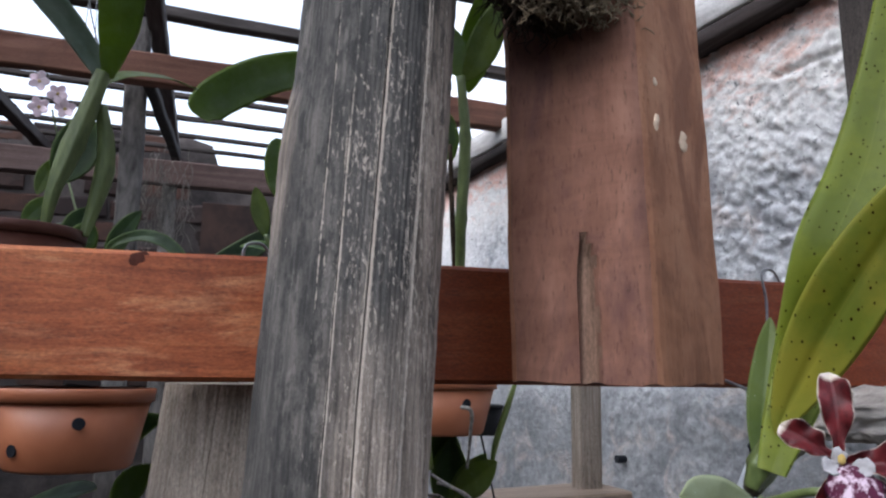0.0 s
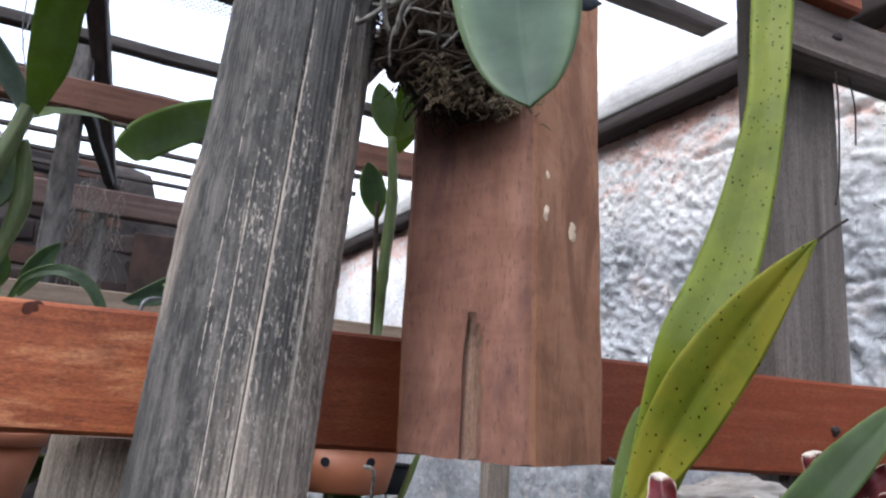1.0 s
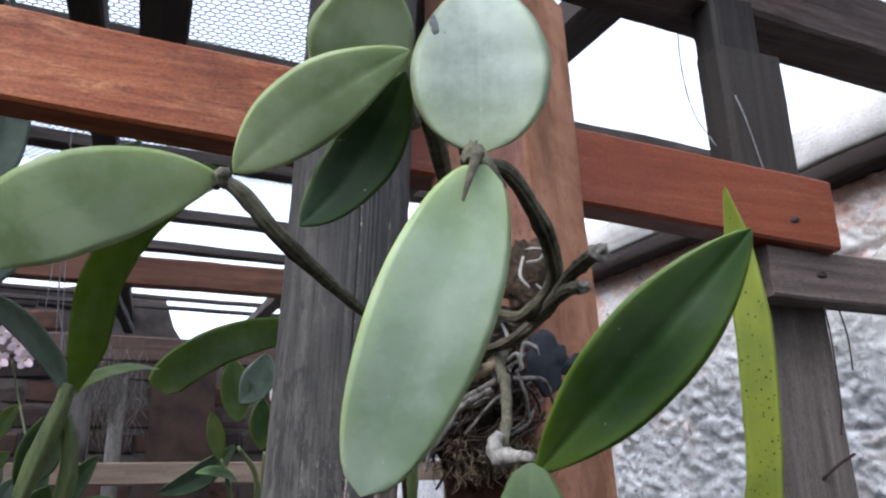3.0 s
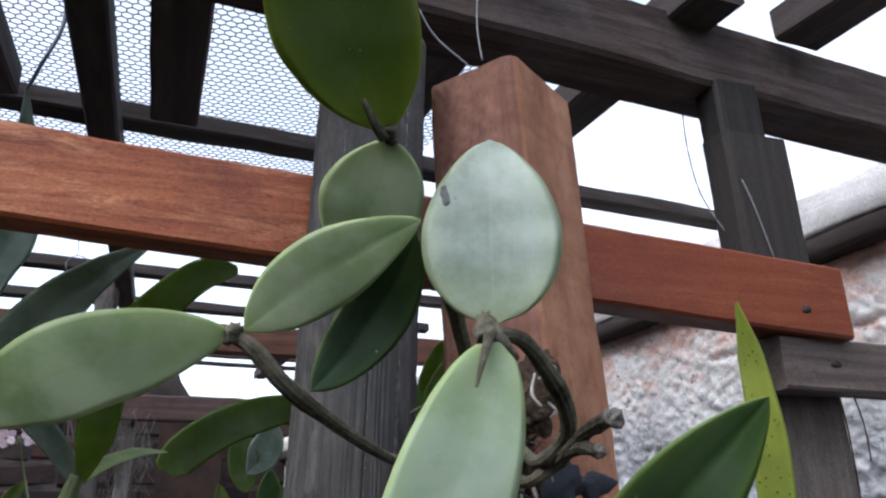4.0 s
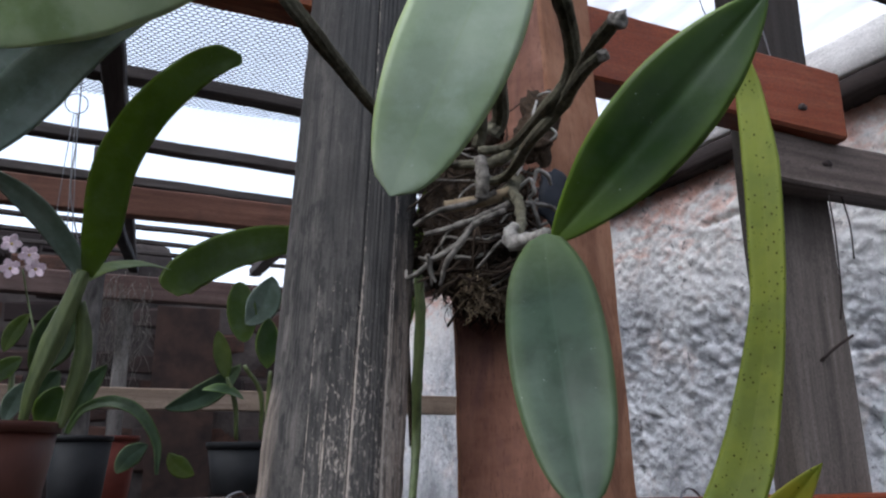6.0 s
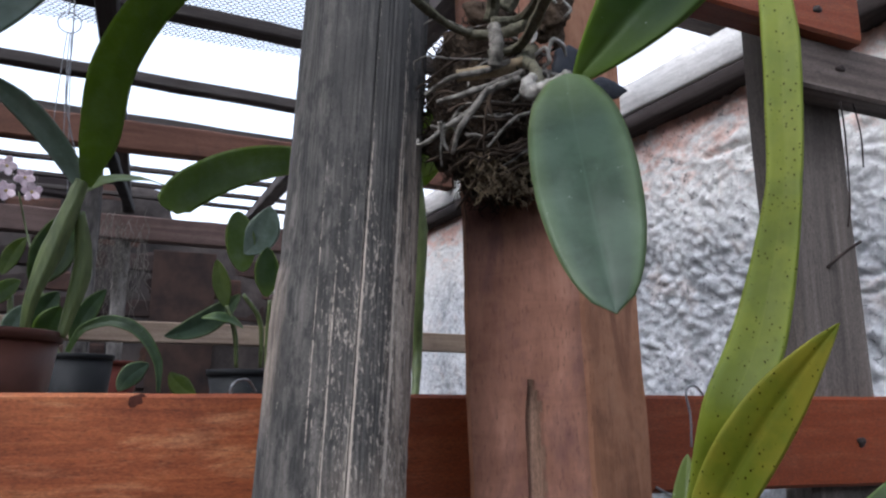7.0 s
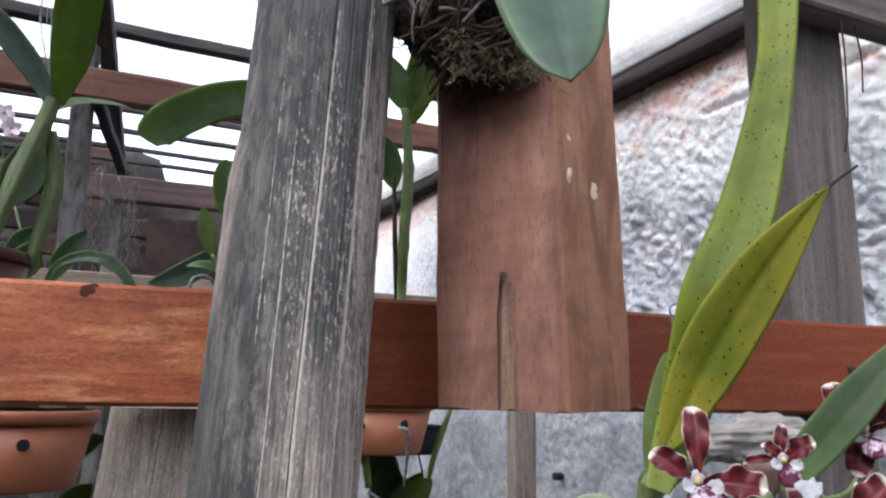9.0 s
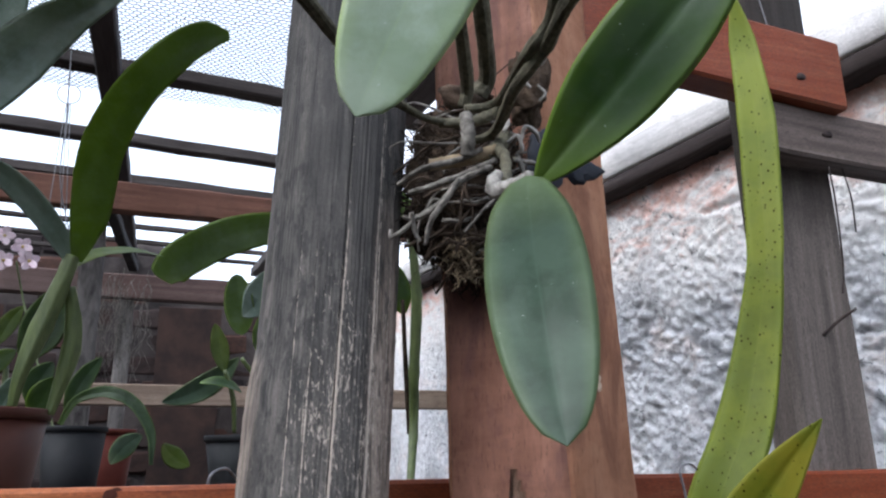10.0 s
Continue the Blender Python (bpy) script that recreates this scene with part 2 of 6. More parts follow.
M_POLE_BARE = wood("bare_pale_pole_wood", (0.085, 0.066, 0.049), (0.22, 0.180, 0.144), (0.35, 0.298, 0.248), "z", 0.9, 0.9, 3.6, 0.5, (0.075, 0.06, 0.048))


def leaf_material(name, base, light, rib, rough=0.38, dots=0.0, dust=0.25, edge=None, glow=0.12, tint=(0.5, 0.65, 0.05), shine=0.4):
    """Leathery leaf; the mesh's UV runs across and along the blade."""
    m, t, b = nodes_of(name)
    c = t.nodes.new("ShaderNodeTexCoord")
    sep = t.nodes.new("ShaderNodeSeparateXYZ")
    t.links.new(c.outputs["UV"], sep.inputs[0])
    streak = noise_tex(t, coords(t, (60, 1.2, 1), "UV"), 1.0, 6, 0.6)
    blot = noise_tex(t, coords(t, (26, 26, 26)), 1.0, 5, 0.6)
    col = ramp(t, calc(t, "ADD", calc(t, "MULTIPLY", streak, 0.07), calc(t, "MULTIPLY", blot, 0.93)), [(0.42, base), (0.585, light)])
    across = calc(t, "ABSOLUTE", calc(t, "SUBTRACT", sep.outputs["X"], 0.5))
    col = mix(t, calc(t, "MULTIPLY", ramp(t, across, [(0.0, GREY(0.75)), (0.02, GREY(0))]), 0.4), col, rib)
    if edge:
        rim = ramp(t, across, [(0.30, GREY(0)), (0.468, GREY(0.2)), (0.499, GREY(0.65))])
        col = mix(t, rim, col, edge)
    near = ramp(t, calc(t, "ADD", sep.outputs["Y"], calc(t, "MULTIPLY", blot, 0.12)), [(0.03, GREY(0.35)), (0.40, GREY(0))])
    col = mix(t, near, col, edge or rib)
    film = noise_tex(t, coords(t, (17, 17, 17)), 1.0, 5, 0.6, 0.5)
    col = mix(t, ramp(t, film, [(0.45, GREY(0)), (0.66, GREY(dust))]), col, (0.50, 0.545, 0.47))
    if not dots:
        grit = noise_tex(t, coords(t, (420, 420, 420)), 1.0, 2, 0.5)
        col = mix(t, ramp(t, grit, [(0.74, GREY(0)), (0.78, GREY(0.5))]), col, (0.5, 0.52, 0.46))
    bloom = noise_tex(t, coords(t, (55, 55, 55)), 1.0, 8, 0.7)
    col = mix(t, ramp(t, bloom, [(0.5, GREY(0)), (0.78, GREY(dust))]), col, (0.55, 0.6, 0.55))
    scar = noise_tex(t, coords(t, (160, 160, 160)), 1.0, 2, 0.5)
    col = mix(t, ramp(t, scar, [(0.76, GREY(0)), (0.79, GREY(0.6))]), col, (0.05, 0.055, 0.035))
    if dots:
        v = t.nodes.new("ShaderNodeTexVoronoi")
        v.inputs["Scale"].default_value = 1.0
        v.inputs["Randomness"].default_value = 0.9
        t.links.new(coords(t, (330, 330, 250)), v.inputs["Vector"])
        some = ramp(t, noise_tex(t, coords(t, (30, 30, 30)), 1.0, 2, 0.5), [(0.33, GREY(0)), (0.42, GREY(1))])
        keep = t.nodes.new("ShaderNodeSeparateColor")
        t.links.new(v.outputs["Color"], keep.inputs[0])
        few = calc(t, "LESS_THAN", keep.outputs[0], dots)
        size = calc(t, "MULTIPLY", keep.outputs[1], 0.13)
        dot = ramp(t, calc(t, "ADD", v.outputs["Distance"], size), [(0.17, GREY(1)), (0.25, GREY(0))])
        mark = calc(t, "MULTIPLY", calc(t, "MULTIPLY", dot, some), few)
        clear = col
        col = mix(t, mark, col, (0.022, 0.015, 0.003))
    t.links.new(col, b.inputs["Base Color"])
    t.links.new(ramp(t, bloom, [(0.3, GREY(rough)), (0.7, GREY(rough + 0.2))]), b.inputs["Roughness"])
    b.inputs["Specular IOR Level"].default_value = shine
    if dots:
        t.links.new(calc(t, "MULTIPLY", calc(t, "SUBTRACT", 1.0, mark), shine), b.inputs["Specular IOR Level"])
    relief(t, b, calc(t, "ADD", calc(t, "MULTIPLY", streak, 0.4), calc(t, "MULTIPLY", blot, 1.5)), 0.12, 0.0012)
    tr = t.nodes.new("ShaderNodeBsdfTranslucent")
    through_col = mix(t, 0.35, col, tint)
    if dots:
        through_col = mix(t, mark, mix(t, 0.35, clear, tint), (0.022, 0.015, 0.003))
    t.links.new(through_col, tr.inputs["Color"])
    ms = t.nodes.new("ShaderNodeMixShader")
    ms.inputs[0].default_value = glow
    t.links.new(b.outputs[0], ms.inputs[1])
    t.links.new(tr.outputs[0], ms.inputs[2])
    t.links.new(ms.outputs[0], t.nodes["Material Output"].inputs["Surface"])
    return m


M_LEAF_PALE = leaf_material("pale_leaf_underside", (0.190, 0.255, 0.155), (0.290, 0.362, 0.243), (0.24, 0.32, 0.14), 0.38, 0, 0.24, (0.34, 0.45, 0.10), 0.30, (0.60, 0.72, 0.42))
M_LEAF_SILVER = leaf_material("silvery_leaf_underside", (0.195, 0.240, 0.185), (0.345, 0.395, 0.320), (0.36, 0.41, 0.32), 0.32, 0, 0.35, (0.36, 0.43, 0.15), 0.25, (0.62, 0.70, 0.48))
M_LEAF_BLUE = leaf_material("waxy_blue_green_leaf", (0.016, 0.030, 0.017), (0.032, 0.053, 0.033), (0.046, 0.072, 0.048), 0.30, 0, 0.04, (0.14, 0.19, 0.07), 0.05, shine=0.11)
M_LEAF_DARK = leaf_material("glossy_dark_leaf", (0.011, 0.031, 0.006), (0.022, 0.050, 0.011), (0.03, 0.062, 0.014), 0.33, 0, 0.04, (0.18, 0.28, 0.02), 0.2, shine=0.3)
M_LEAF_LIGHT = leaf_material("light_green_leaf_underside", (0.20, 0.27, 0.115), (0.37, 0.44, 0.26), (0.24, 0.32, 0.13), 0.36, 0, 0.3, (0.40, 0.48, 0.16), 0.5, (0.64, 0.72, 0.48))
M_LEAF_THIN = leaf_material("lit_leaf_upper_side", (0.27, 0.34, 0.23), (0.40, 0.48, 0.36), (0.30, 0.39, 0.23), 0.36, 0, 0.1, (0.38, 0.47, 0.16), 0.85, (0.72, 0.78, 0.64))
M_LEAF_MID = leaf_material("green_leaf", (0.029, 0.055, 0.015), (0.056, 0.092, 0.030), (0.07, 0.11, 0.034), 0.42, 0, 0.08, (0.18, 0.26, 0.05), 0.52, shine=0.28)
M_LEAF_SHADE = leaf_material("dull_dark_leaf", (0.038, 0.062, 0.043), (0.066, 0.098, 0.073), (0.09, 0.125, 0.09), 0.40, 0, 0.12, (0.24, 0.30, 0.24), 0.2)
M_LEAF_STRAP = leaf_material("spotted_yellow_green_leaf", (0.080, 0.102, 0.004), (0.128, 0.150, 0.008), (0.16, 0.185, 0.016), 0.42, 0.85, 0.0, (0.26, 0.32, 0.06), 0.22, shine=0.25)
M_LEAF_YELLOW = leaf_material("spotted_yellowing_leaf", (0.085, 0.102, 0.004), (0.155, 0.140, 0.007), (0.19, 0.18, 0.02), 0.45, 0.72, 0.0, (0.32, 0.31, 0.05), 0.2, shine=0.25)
M_LEAF_MARGIN = leaf_material("dark_leaf_with_yellow_margin", (0.030, 0.062, 0.012), (0.062, 0.105, 0.022), (0.12, 0.17, 0.035), 0.4, 0, 0.06, (0.40, 0.46, 0.03), 0.36)
M_LEAF_DEEP = leaf_material("deep_green_leaf", (0.008, 0.021, 0.006), (0.017, 0.036, 0.011), (0.03, 0.055, 0.018), 0.4, 0, 0.03, (0.10, 0.15, 0.03), 0.06, shine=0.15)
M_LEAF_FRESH = leaf_material("fresh_green_leaf", (0.040, 0.066, 0.007), (0.070, 0.098, 0.013), (0.09, 0.125, 0.02), 0.42, 0, 0.05, None, 0.22, shine=0.28)
M_LEAF_SOFT = leaf_material("pale_yellow_green_leaf", (0.17, 0.20, 0.095), (0.27, 0.30, 0.18), (0.27, 0.30, 0.17), 0.45, 0, 0.2, None, 0.3)


def mottled(name, a, b_col, scale, rough=0.7, bump=0.4, dist=0.003, stretch=(1, 1, 1), detail=8, low=0.35, high=0.65):
    m, t, b = nodes_of(name)
    n = noise_tex(t, coords(t, tuple(scale * s for s in stretch)), 1.0, detail, 0.65, 0.2)
    n2 = noise_tex(t, coords(t, tuple(scale * 0.17 * s for s in stretch)), 1.0, 4, 0.6)
    f = calc(t, "ADD", calc(t, "MULTIPLY", n, 0.6), calc(t, "MULTIPLY", n2, 0.4))
    t.links.new(ramp(t, f, [(low, a), (high, b_col)]), b.inputs["Base Color"])
    b.inputs["Roughness"].default_value = rough
    b.inputs["Specular IOR Level"].default_value = 0.5 if rough < 0.55 else 0.15
    relief(t, b, n, bump, dist)
    return m


M_KNOT = mottled("dark_knot", (0.030, 0.010, 0.007), (0.080, 0.024, 0.014), 150, 0.8, 0.3, 0.001)
M_FLECK = mottled("cream_paint", (0.34, 0.25, 0.18), (0.50, 0.39, 0.29), 300, 0.8, 0.4, 0.0005)
M_SCAR = mottled("leaf_scar", (0.07, 0.072, 0.075), (0.19, 0.19, 0.185), 400, 0.7, 0.4, 0.0005)
M_STEM = mottled("ribbed_grey_brown_stem", (0.028, 0.025, 0.016), (0.150, 0.138, 0.096), 240, 0.75, 0.9, 0.0018, (1, 1, 1))
M_LEAF_FRESH_STEM = mottled("yellow_green_cane", (0.06, 0.09, 0.014), (0.15, 0.19, 0.04), 60, 0.5, 0.3, 0.002, (3, 3, 0.6))
M_STEM_GREEN = mottled("green_pseudobulb", (0.040, 0.060, 0.014), (0.118, 0.150, 0.046), 40, 0.5, 0.35, 0.002, (3, 3, 0.6))
M_ROOT = mottled("grey_white_root", (0.018, 0.015, 0.012), (0.27, 0.248, 0.22), 190, 0.85, 0.6, 0.001, low=0.38, high=0.68)
M_ROOT_DARK = mottled("dark_brown_root", (0.010, 0.007, 0.005), (0.080, 0.056, 0.040), 130, 0.9, 0.6, 0.001, low=0.40, high=0.70)
M_MOSS = mottled("brown_fibre", (0.008, 0.005, 0.003), (0.085, 0.058, 0.038), 210, 0.95, 1.0, 0.005)
M_STRAW = mottled("straw_coloured_fibre", (0.05, 0.036, 0.022), (0.24, 0.185, 0.12), 160, 0.9, 0.5, 0.001)
M_LICHEN = mottled("lichen_grey_bark", (0.030, 0.027, 0.026), (0.185, 0.170, 0.158), 34, 0.95, 0.9, 0.004, (1, 1, 0.35), low=0.38, high=0.66)
M_MURK = mottled("murky_stained_board", (0.012, 0.009, 0.009), (0.046, 0.027, 0.021), 9, 0.9, 0.5, 0.004)
M_RED_POT = mottled("brick_red_plastic", (0.075, 0.017, 0.012), (0.12, 0.030, 0.021), 20, 0.55, 0.1, 0.001)
M_CABLE = mottled("blue_grey_cable", (0.10, 0.115, 0.15), (0.20, 0.22, 0.27), 60, 0.6, 0.2, 0.0005)
M_CUT = mottled("cut_rhizome", (0.12, 0.085, 0.05), (0.34, 0.27, 0.18), 110, 0.75, 0.5, 0.001)
M_WHITE_NODE = mottled("papery_white_sheath", (0.085, 0.078, 0.068), (0.37, 0.35, 0.32), 230, 0.85, 0.7, 0.0012)
M_TERRA = mottled("terracotta_plastic", (0.27, 0.088, 0.038), (0.37, 0.136, 0.064), 18, 0.5, 0.1, 0.001)
M_BROWN_POT = mottled("brown_plastic", (0.045, 0.016, 0.011), (0.075, 0.028, 0.019), 20, 0.45, 0.1, 0.001)
M_BLACK_POT = mottled("black_plastic", (0.008, 0.009, 0.010), (0.018, 0.019, 0.021), 20, 0.65, 0.1, 0.001)
for plain in (M_BLACK_POT, M_BROWN_POT):
    plain.node_tree.nodes["Principled BSDF"].inputs["Specular IOR Level"].default_value = 0.2
M_SOIL = mottled("bark_mix", (0.015, 0.011, 0.008), (0.09, 0.06, 0.04), 90, 0.95, 1.0, 0.006)
M_CLIP = mottled("black_rubber", (0.008, 0.009, 0.012), (0.018, 0.02, 0.026), 60, 0.55, 0.2, 0.001)
M_WIRE = mottled("grey_wire", (0.08, 0.08, 0.085), (0.2, 0.2, 0.21), 200, 0.45, 0.2, 0.0005)
M_RUST = mottled("rusty_nail", (0.014, 0.011, 0.011), (0.045, 0.032, 0.028), 300, 0.7, 0.5, 0.0006)
M_MESH = mottled("dull_dark_wire_mesh", (0.008, 0.009, 0.010), (0.022, 0.024, 0.026), 60, 0.8, 0.1, 0.001)
M_BARK = mottled("grey_driftwood", (0.12, 0.1, 0.085), (0.42, 0.38, 0.34), 40, 0.9, 0.9, 0.004, (0.5, 2.5, 4))
M_WHITE_PLASTIC = mottled("white_plastic", (0.6, 0.62, 0.63), (0.78, 0.8, 0.8), 20, 0.4, 0.1, 0.001)
M_GROUND = mottled("dark_damp_soil", (0.018, 0.015, 0.012), (0.055, 0.047, 0.038), 8, 0.95, 0.8, 0.02)


def petal_material():
    """Dark red velvet petal with a frilled cream edge; UV runs across and along it."""
    m, t, b = nodes_of("dark_red_petal")
    c = t.nodes.new("ShaderNodeTexCoord")
    sep = t.nodes.new("ShaderNodeSeparateXYZ")
    t.links.new(c.outputs["UV"], sep.inputs[0])
    n = noise_tex(t, coords(t, (160, 160, 160)), 1.0, 6, 0.65)
    red = ramp(t, n, [(0.35, (0.036, 0.004, 0.005)), (0.65, (0.105, 0.011, 0.013))])
    across = calc(t, "ABSOLUTE", calc(t, "SUBTRACT", sep.outputs["X"], 0.5))
    wavy = calc(t, "MULTIPLY", calc(t, "SUBTRACT", n, 0.5), 0.16)
    rim = ramp(t, calc(t, "ADD", across, wavy), [(0.450, GREY(0)), (0.49, GREY(0.9))])
    tip = ramp(t, calc(t, "ADD", sep.outputs["Y"], wavy), [(0.86, GREY(0)), (0.93, GREY(0.9))])
    col = mix(t, calc(t, "MAXIMUM", rim, tip), red, (0.52, 0.46, 0.38))
    t.links.new(col, b.inputs["Base Color"])
    b.inputs["Roughness"].default_value = 0.5
    b.inputs["Specular IOR Level"].default_value = 0.25
    relief(t, b, n, 0.3, 0.001)
    return m


M_PETAL = petal_material()
M_LIP = mottled("white_lip", (0.19, 0.175, 0.18), (0.34, 0.33, 0.335), 190, 0.6, 0.2, 0.001)
M_LIP_PURPLE = mottled("purple_blotched_lip", (0.050, 0.005, 0.020), (0.40, 0.31, 0.36), 330, 0.6, 0.3, 0.001, (1, 1, 0.5), 3, 0.52, 0.60)
M_PINK = mottled("pale_pink_petal", (0.55, 0.38, 0.45), (0.72, 0.6, 0.64), 90, 0.5, 0.2, 0.001)
M_BUD = mottled("withered_brown_petal", (0.035, 0.018, 0.014), (0.16, 0.095, 0.075), 130, 0.8, 0.6, 0.001)
M_YELLOW = mottled("yellow_callus", (0.34, 0.23, 0.06), (0.5, 0.38, 0.14), 120, 0.6, 0.2, 0.001)


def wall_material():
    """Thrown cement render, whitish and lumpy above, smoother grey plaster below with shade painted in, brick red
    showing under the plate.
    """
    m, t, b = nodes_of("rough_cement_render")
    lump = noise_tex(t, coords(t, (42, 42, 42)), 1.0, 6, 0.62, 0.3)
    patch = noise_tex(t, coords(t, (3.2, 3.2, 3.2)), 1.0, 6, 0.65, 0.6)
    fine = noise_tex(t, coords(t, (170, 170, 170)), 1.0, 5, 0.7)
    c = ramp(t, calc(t, "ADD", calc(t, "ADD", calc(t, "MULTIPLY", lump, 0.35), calc(t, "MULTIPLY", fine, 0.2)), calc(t, "MULTIPLY", patch, 0.45)),
             [(0.35, (0.20, 0.205, 0.217)), (0.44, (0.40, 0.408, 0.425)), (0.54, (0.56, 0.566, 0.582)), (0.64, (0.70, 0.70, 0.705))])
    geo = t.nodes.new("ShaderNodeTexCoord")
    sep = t.nodes.new("ShaderNodeSeparateXYZ")
    t.links.new(geo.outputs["Object"], sep.inputs[0])
    # paler cream tone towards the top
    upper_cream = t.nodes.new("ShaderNodeMapRange")
    upper_cream.inputs["From Min"].default_value, upper_cream.inputs["From Max"].default_value, upper_cream.inputs["To Max"].default_value = 1.90, 2.10, 0.75
    t.links.new(calc(t, "ADD", sep.outputs["Z"], calc(t, "MULTIPLY", patch, 0.3)), upper_cream.inputs["Value"])
    c = mix(t, upper_cream.outputs[0], c, (0.80, 0.77, 0.73))
    mr = t.nodes.new("ShaderNodeMapRange")
    mr.inputs["From Min"].default_value, mr.inputs["From Max"].default_value = 1.86, 2.12
    mr.inputs["To Max"].default_value = 0.34
    t.links.new(sep.outputs["Z"], mr.inputs["Value"])
    brick = noise_tex(t, coords(t, (9, 9, 20)), 1.0, 7, 0.72, 0.4)
    red = ramp(t, calc(t, "ADD", brick, mr.outputs[0]), [(0.66, GREY(0)), (0.84, GREY(0.85))])
    c = mix(t, red, c, (0.68, 0.38, 0.29))
    coat = t.nodes.new("ShaderNodeMapRange")
    coat.inputs["From Min"].default_value, coat.inputs["From Max"].default_value = 1.60, 1.43
    t.links.new(calc(t, "ADD", sep.outputs["Z"], calc(t, "MULTIPLY", patch, 0.25)), coat.inputs["Value"])
    # these plaster tones also hold the shade low on the wall
    plaster = ramp(t, calc(t, "ADD", calc(t, "MULTIPLY", lump, 0.4), calc(t, "MULTIPLY", patch, 0.6)), [(0.36, (0.115, 0.118, 0.126)), (0.5, (0.205, 0.210, 0.220)), (0.64, (0.34, 0.343, 0.350))])
    c = mix(t, coat.outputs[0], c, plaster)
    tone = noise_tex(t, coords(t, (9, 9, 9)), 1.0, 7, 0.7, 0.8)
    c = mix(t, ramp(t, tone, [(0.53, GREY(0)), (0.70, GREY(0.45))]), c, (0.62, 0.49, 0.42))
    crumb = noise_tex(t, coords(t, (95, 95, 95)), 1.0, 6, 0.70, 0.9)
    c = mix(t, 1.0, c, ramp(t, crumb, [(0.36, GREY(0.84)), (0.60, GREY(1.06))]), "MULTIPLY")
    pit = noise_tex(t, coords(t, (48, 48, 48)), 1.0, 5, 0.62, 1.4)
    pit_on = calc(t, "MULTIPLY", ramp(t, pit, [(0.615, GREY(0)), (0.66, GREY(0.75))]), calc(t, "SUBTRACT", 1.0, calc(t, "MULTIPLY", coat.outputs[0], 0.8)))
    c = mix(t, pit_on, c, (0.085, 0.085, 0.09))
    t.links.new(c, b.inputs["Base Color"])
    b.inputs["Roughness"].default_value = 0.95
    relief(t, b, calc(t, "ADD", lump, calc(t, "MULTIPLY", crumb, 0.8)), 0.75, 0.006)
    return m


M_WALL = wall_material()
M_BRICK_FAR = mottled("old_dark_brick", (0.018, 0.016, 0.016), (0.085, 0.070, 0.064), 7, 0.95, 0.8, 0.02)


# ---- builders ----
def mesh_from(name, bm, materials):
    me = bpy.data.meshes.new(name)
    bm.to_mesh(me)
    bm.free()
    for m in materials if isinstance(materials, (list, tuple)) else [materials]:
        me.materials.append(m)
    return me


def smooth(me, on=True):
    me.polygons.foreach_set("use_smooth", [on] * len(me.polygons))


def thing(name, at, label, category, group="", kind=""):
    """An empty at a thing's base, to hold its parts."""
    return_ob = new(name)
    return_ob.empty_display_size = 0.02
    return_ob.location = at
    return tagged(return_ob, label, category, group, kind)


def part(name, bm, materials, parent=None, label="", shade=True):
    me = mesh_from(name, bm, materials)
    smooth(me, shade)
    ob = new(name, me)
    if parent:
        ob.parent = parent
        m = Matrix.Translation(parent.location)
        if parent.parent:
            m = Matrix.Translation(parent.parent.location) @ m if parent.parent.type == "EMPTY" and parent.type == "EMPTY" else Matrix.Identity(4)
        ob.matrix_parent_inverse = m.inverted() if parent.type == "EMPTY" else Matrix.Identity(4)
    if label:
        ob["label"] = label
    return ob


def timber(p0, p1, up, back, seg=0.05, wob=0.0012, chamfer=0.003, seed=0.0):
    """A sawn beam: p0 to p1 is the bottom front edge, up and back its section; worn, slightly wavy edges."""
    bm = bmesh.new()
    p0, p1, up, back = Vector(p0), Vector(p1), Vector(up), Vector(back)
    n = max(2, int((p1 - p0).length / seg))
    h, d = up.length, back.length
    u, w = up / h, back / d
    c = min(chamfer, h * 0.3, d * 0.3)
    sec = [(c, 0), (h * 0.5, 0), (h - c, 0), (h, c), (h, d - c), (h - c, d), (h * 0.5, d), (c, d), (0, d - c), (0, c)]
    rings = []
    for i in range(n + 1):
        base = p0.lerp(p1, i / n)
        ring = []
        for a, b in sec:
            q = base + u * a + w * b
            k = noise.noise_vector((q + Vector((seed, seed * 0.7, 0))) * 9.0) * wob + noise.noise_vector((q + Vector((seed, 0, 3))) * 45.0) * wob * 0.5
            ring.append(bm.verts.new(q + k))
        rings.append(ring)
    m = len(sec)
    for r0, r1 in zip(rings, rings[1:]):
        for i in range(m):
            bm.faces.new((r0[i], r0[(i + 1) % m], r1[(i + 1) % m], r1[i]))
    bm.faces.new(list(reversed(rings[0])))
    bm.faces.new(rings[-1])
    bmesh.ops.recalc_face_normals(bm, faces=bm.faces)
    return bm


def spline(points, per=8):
    pts = [Vector(p) for p in points]
    if len(pts) == 2:
        return [pts[0].lerp(pts[1], i / per) for i in range(per + 1)]
    ext = [2 * pts[0] - pts[1]] + pts + [2 * pts[-1] - pts[-2]]
    out = []
    for i in range(1, len(ext) - 2):
        a, b, c, d = ext[i - 1:i + 3]
        for k in range(per):
            s = k / per
            out.append(0.5 * ((2 * b) + (c - a) * s + (2 * a - 5 * b + 4 * c - d) * s * s + (3 * b - a - 3 * c + d) * s ** 3))
    return out + [pts[-1]]


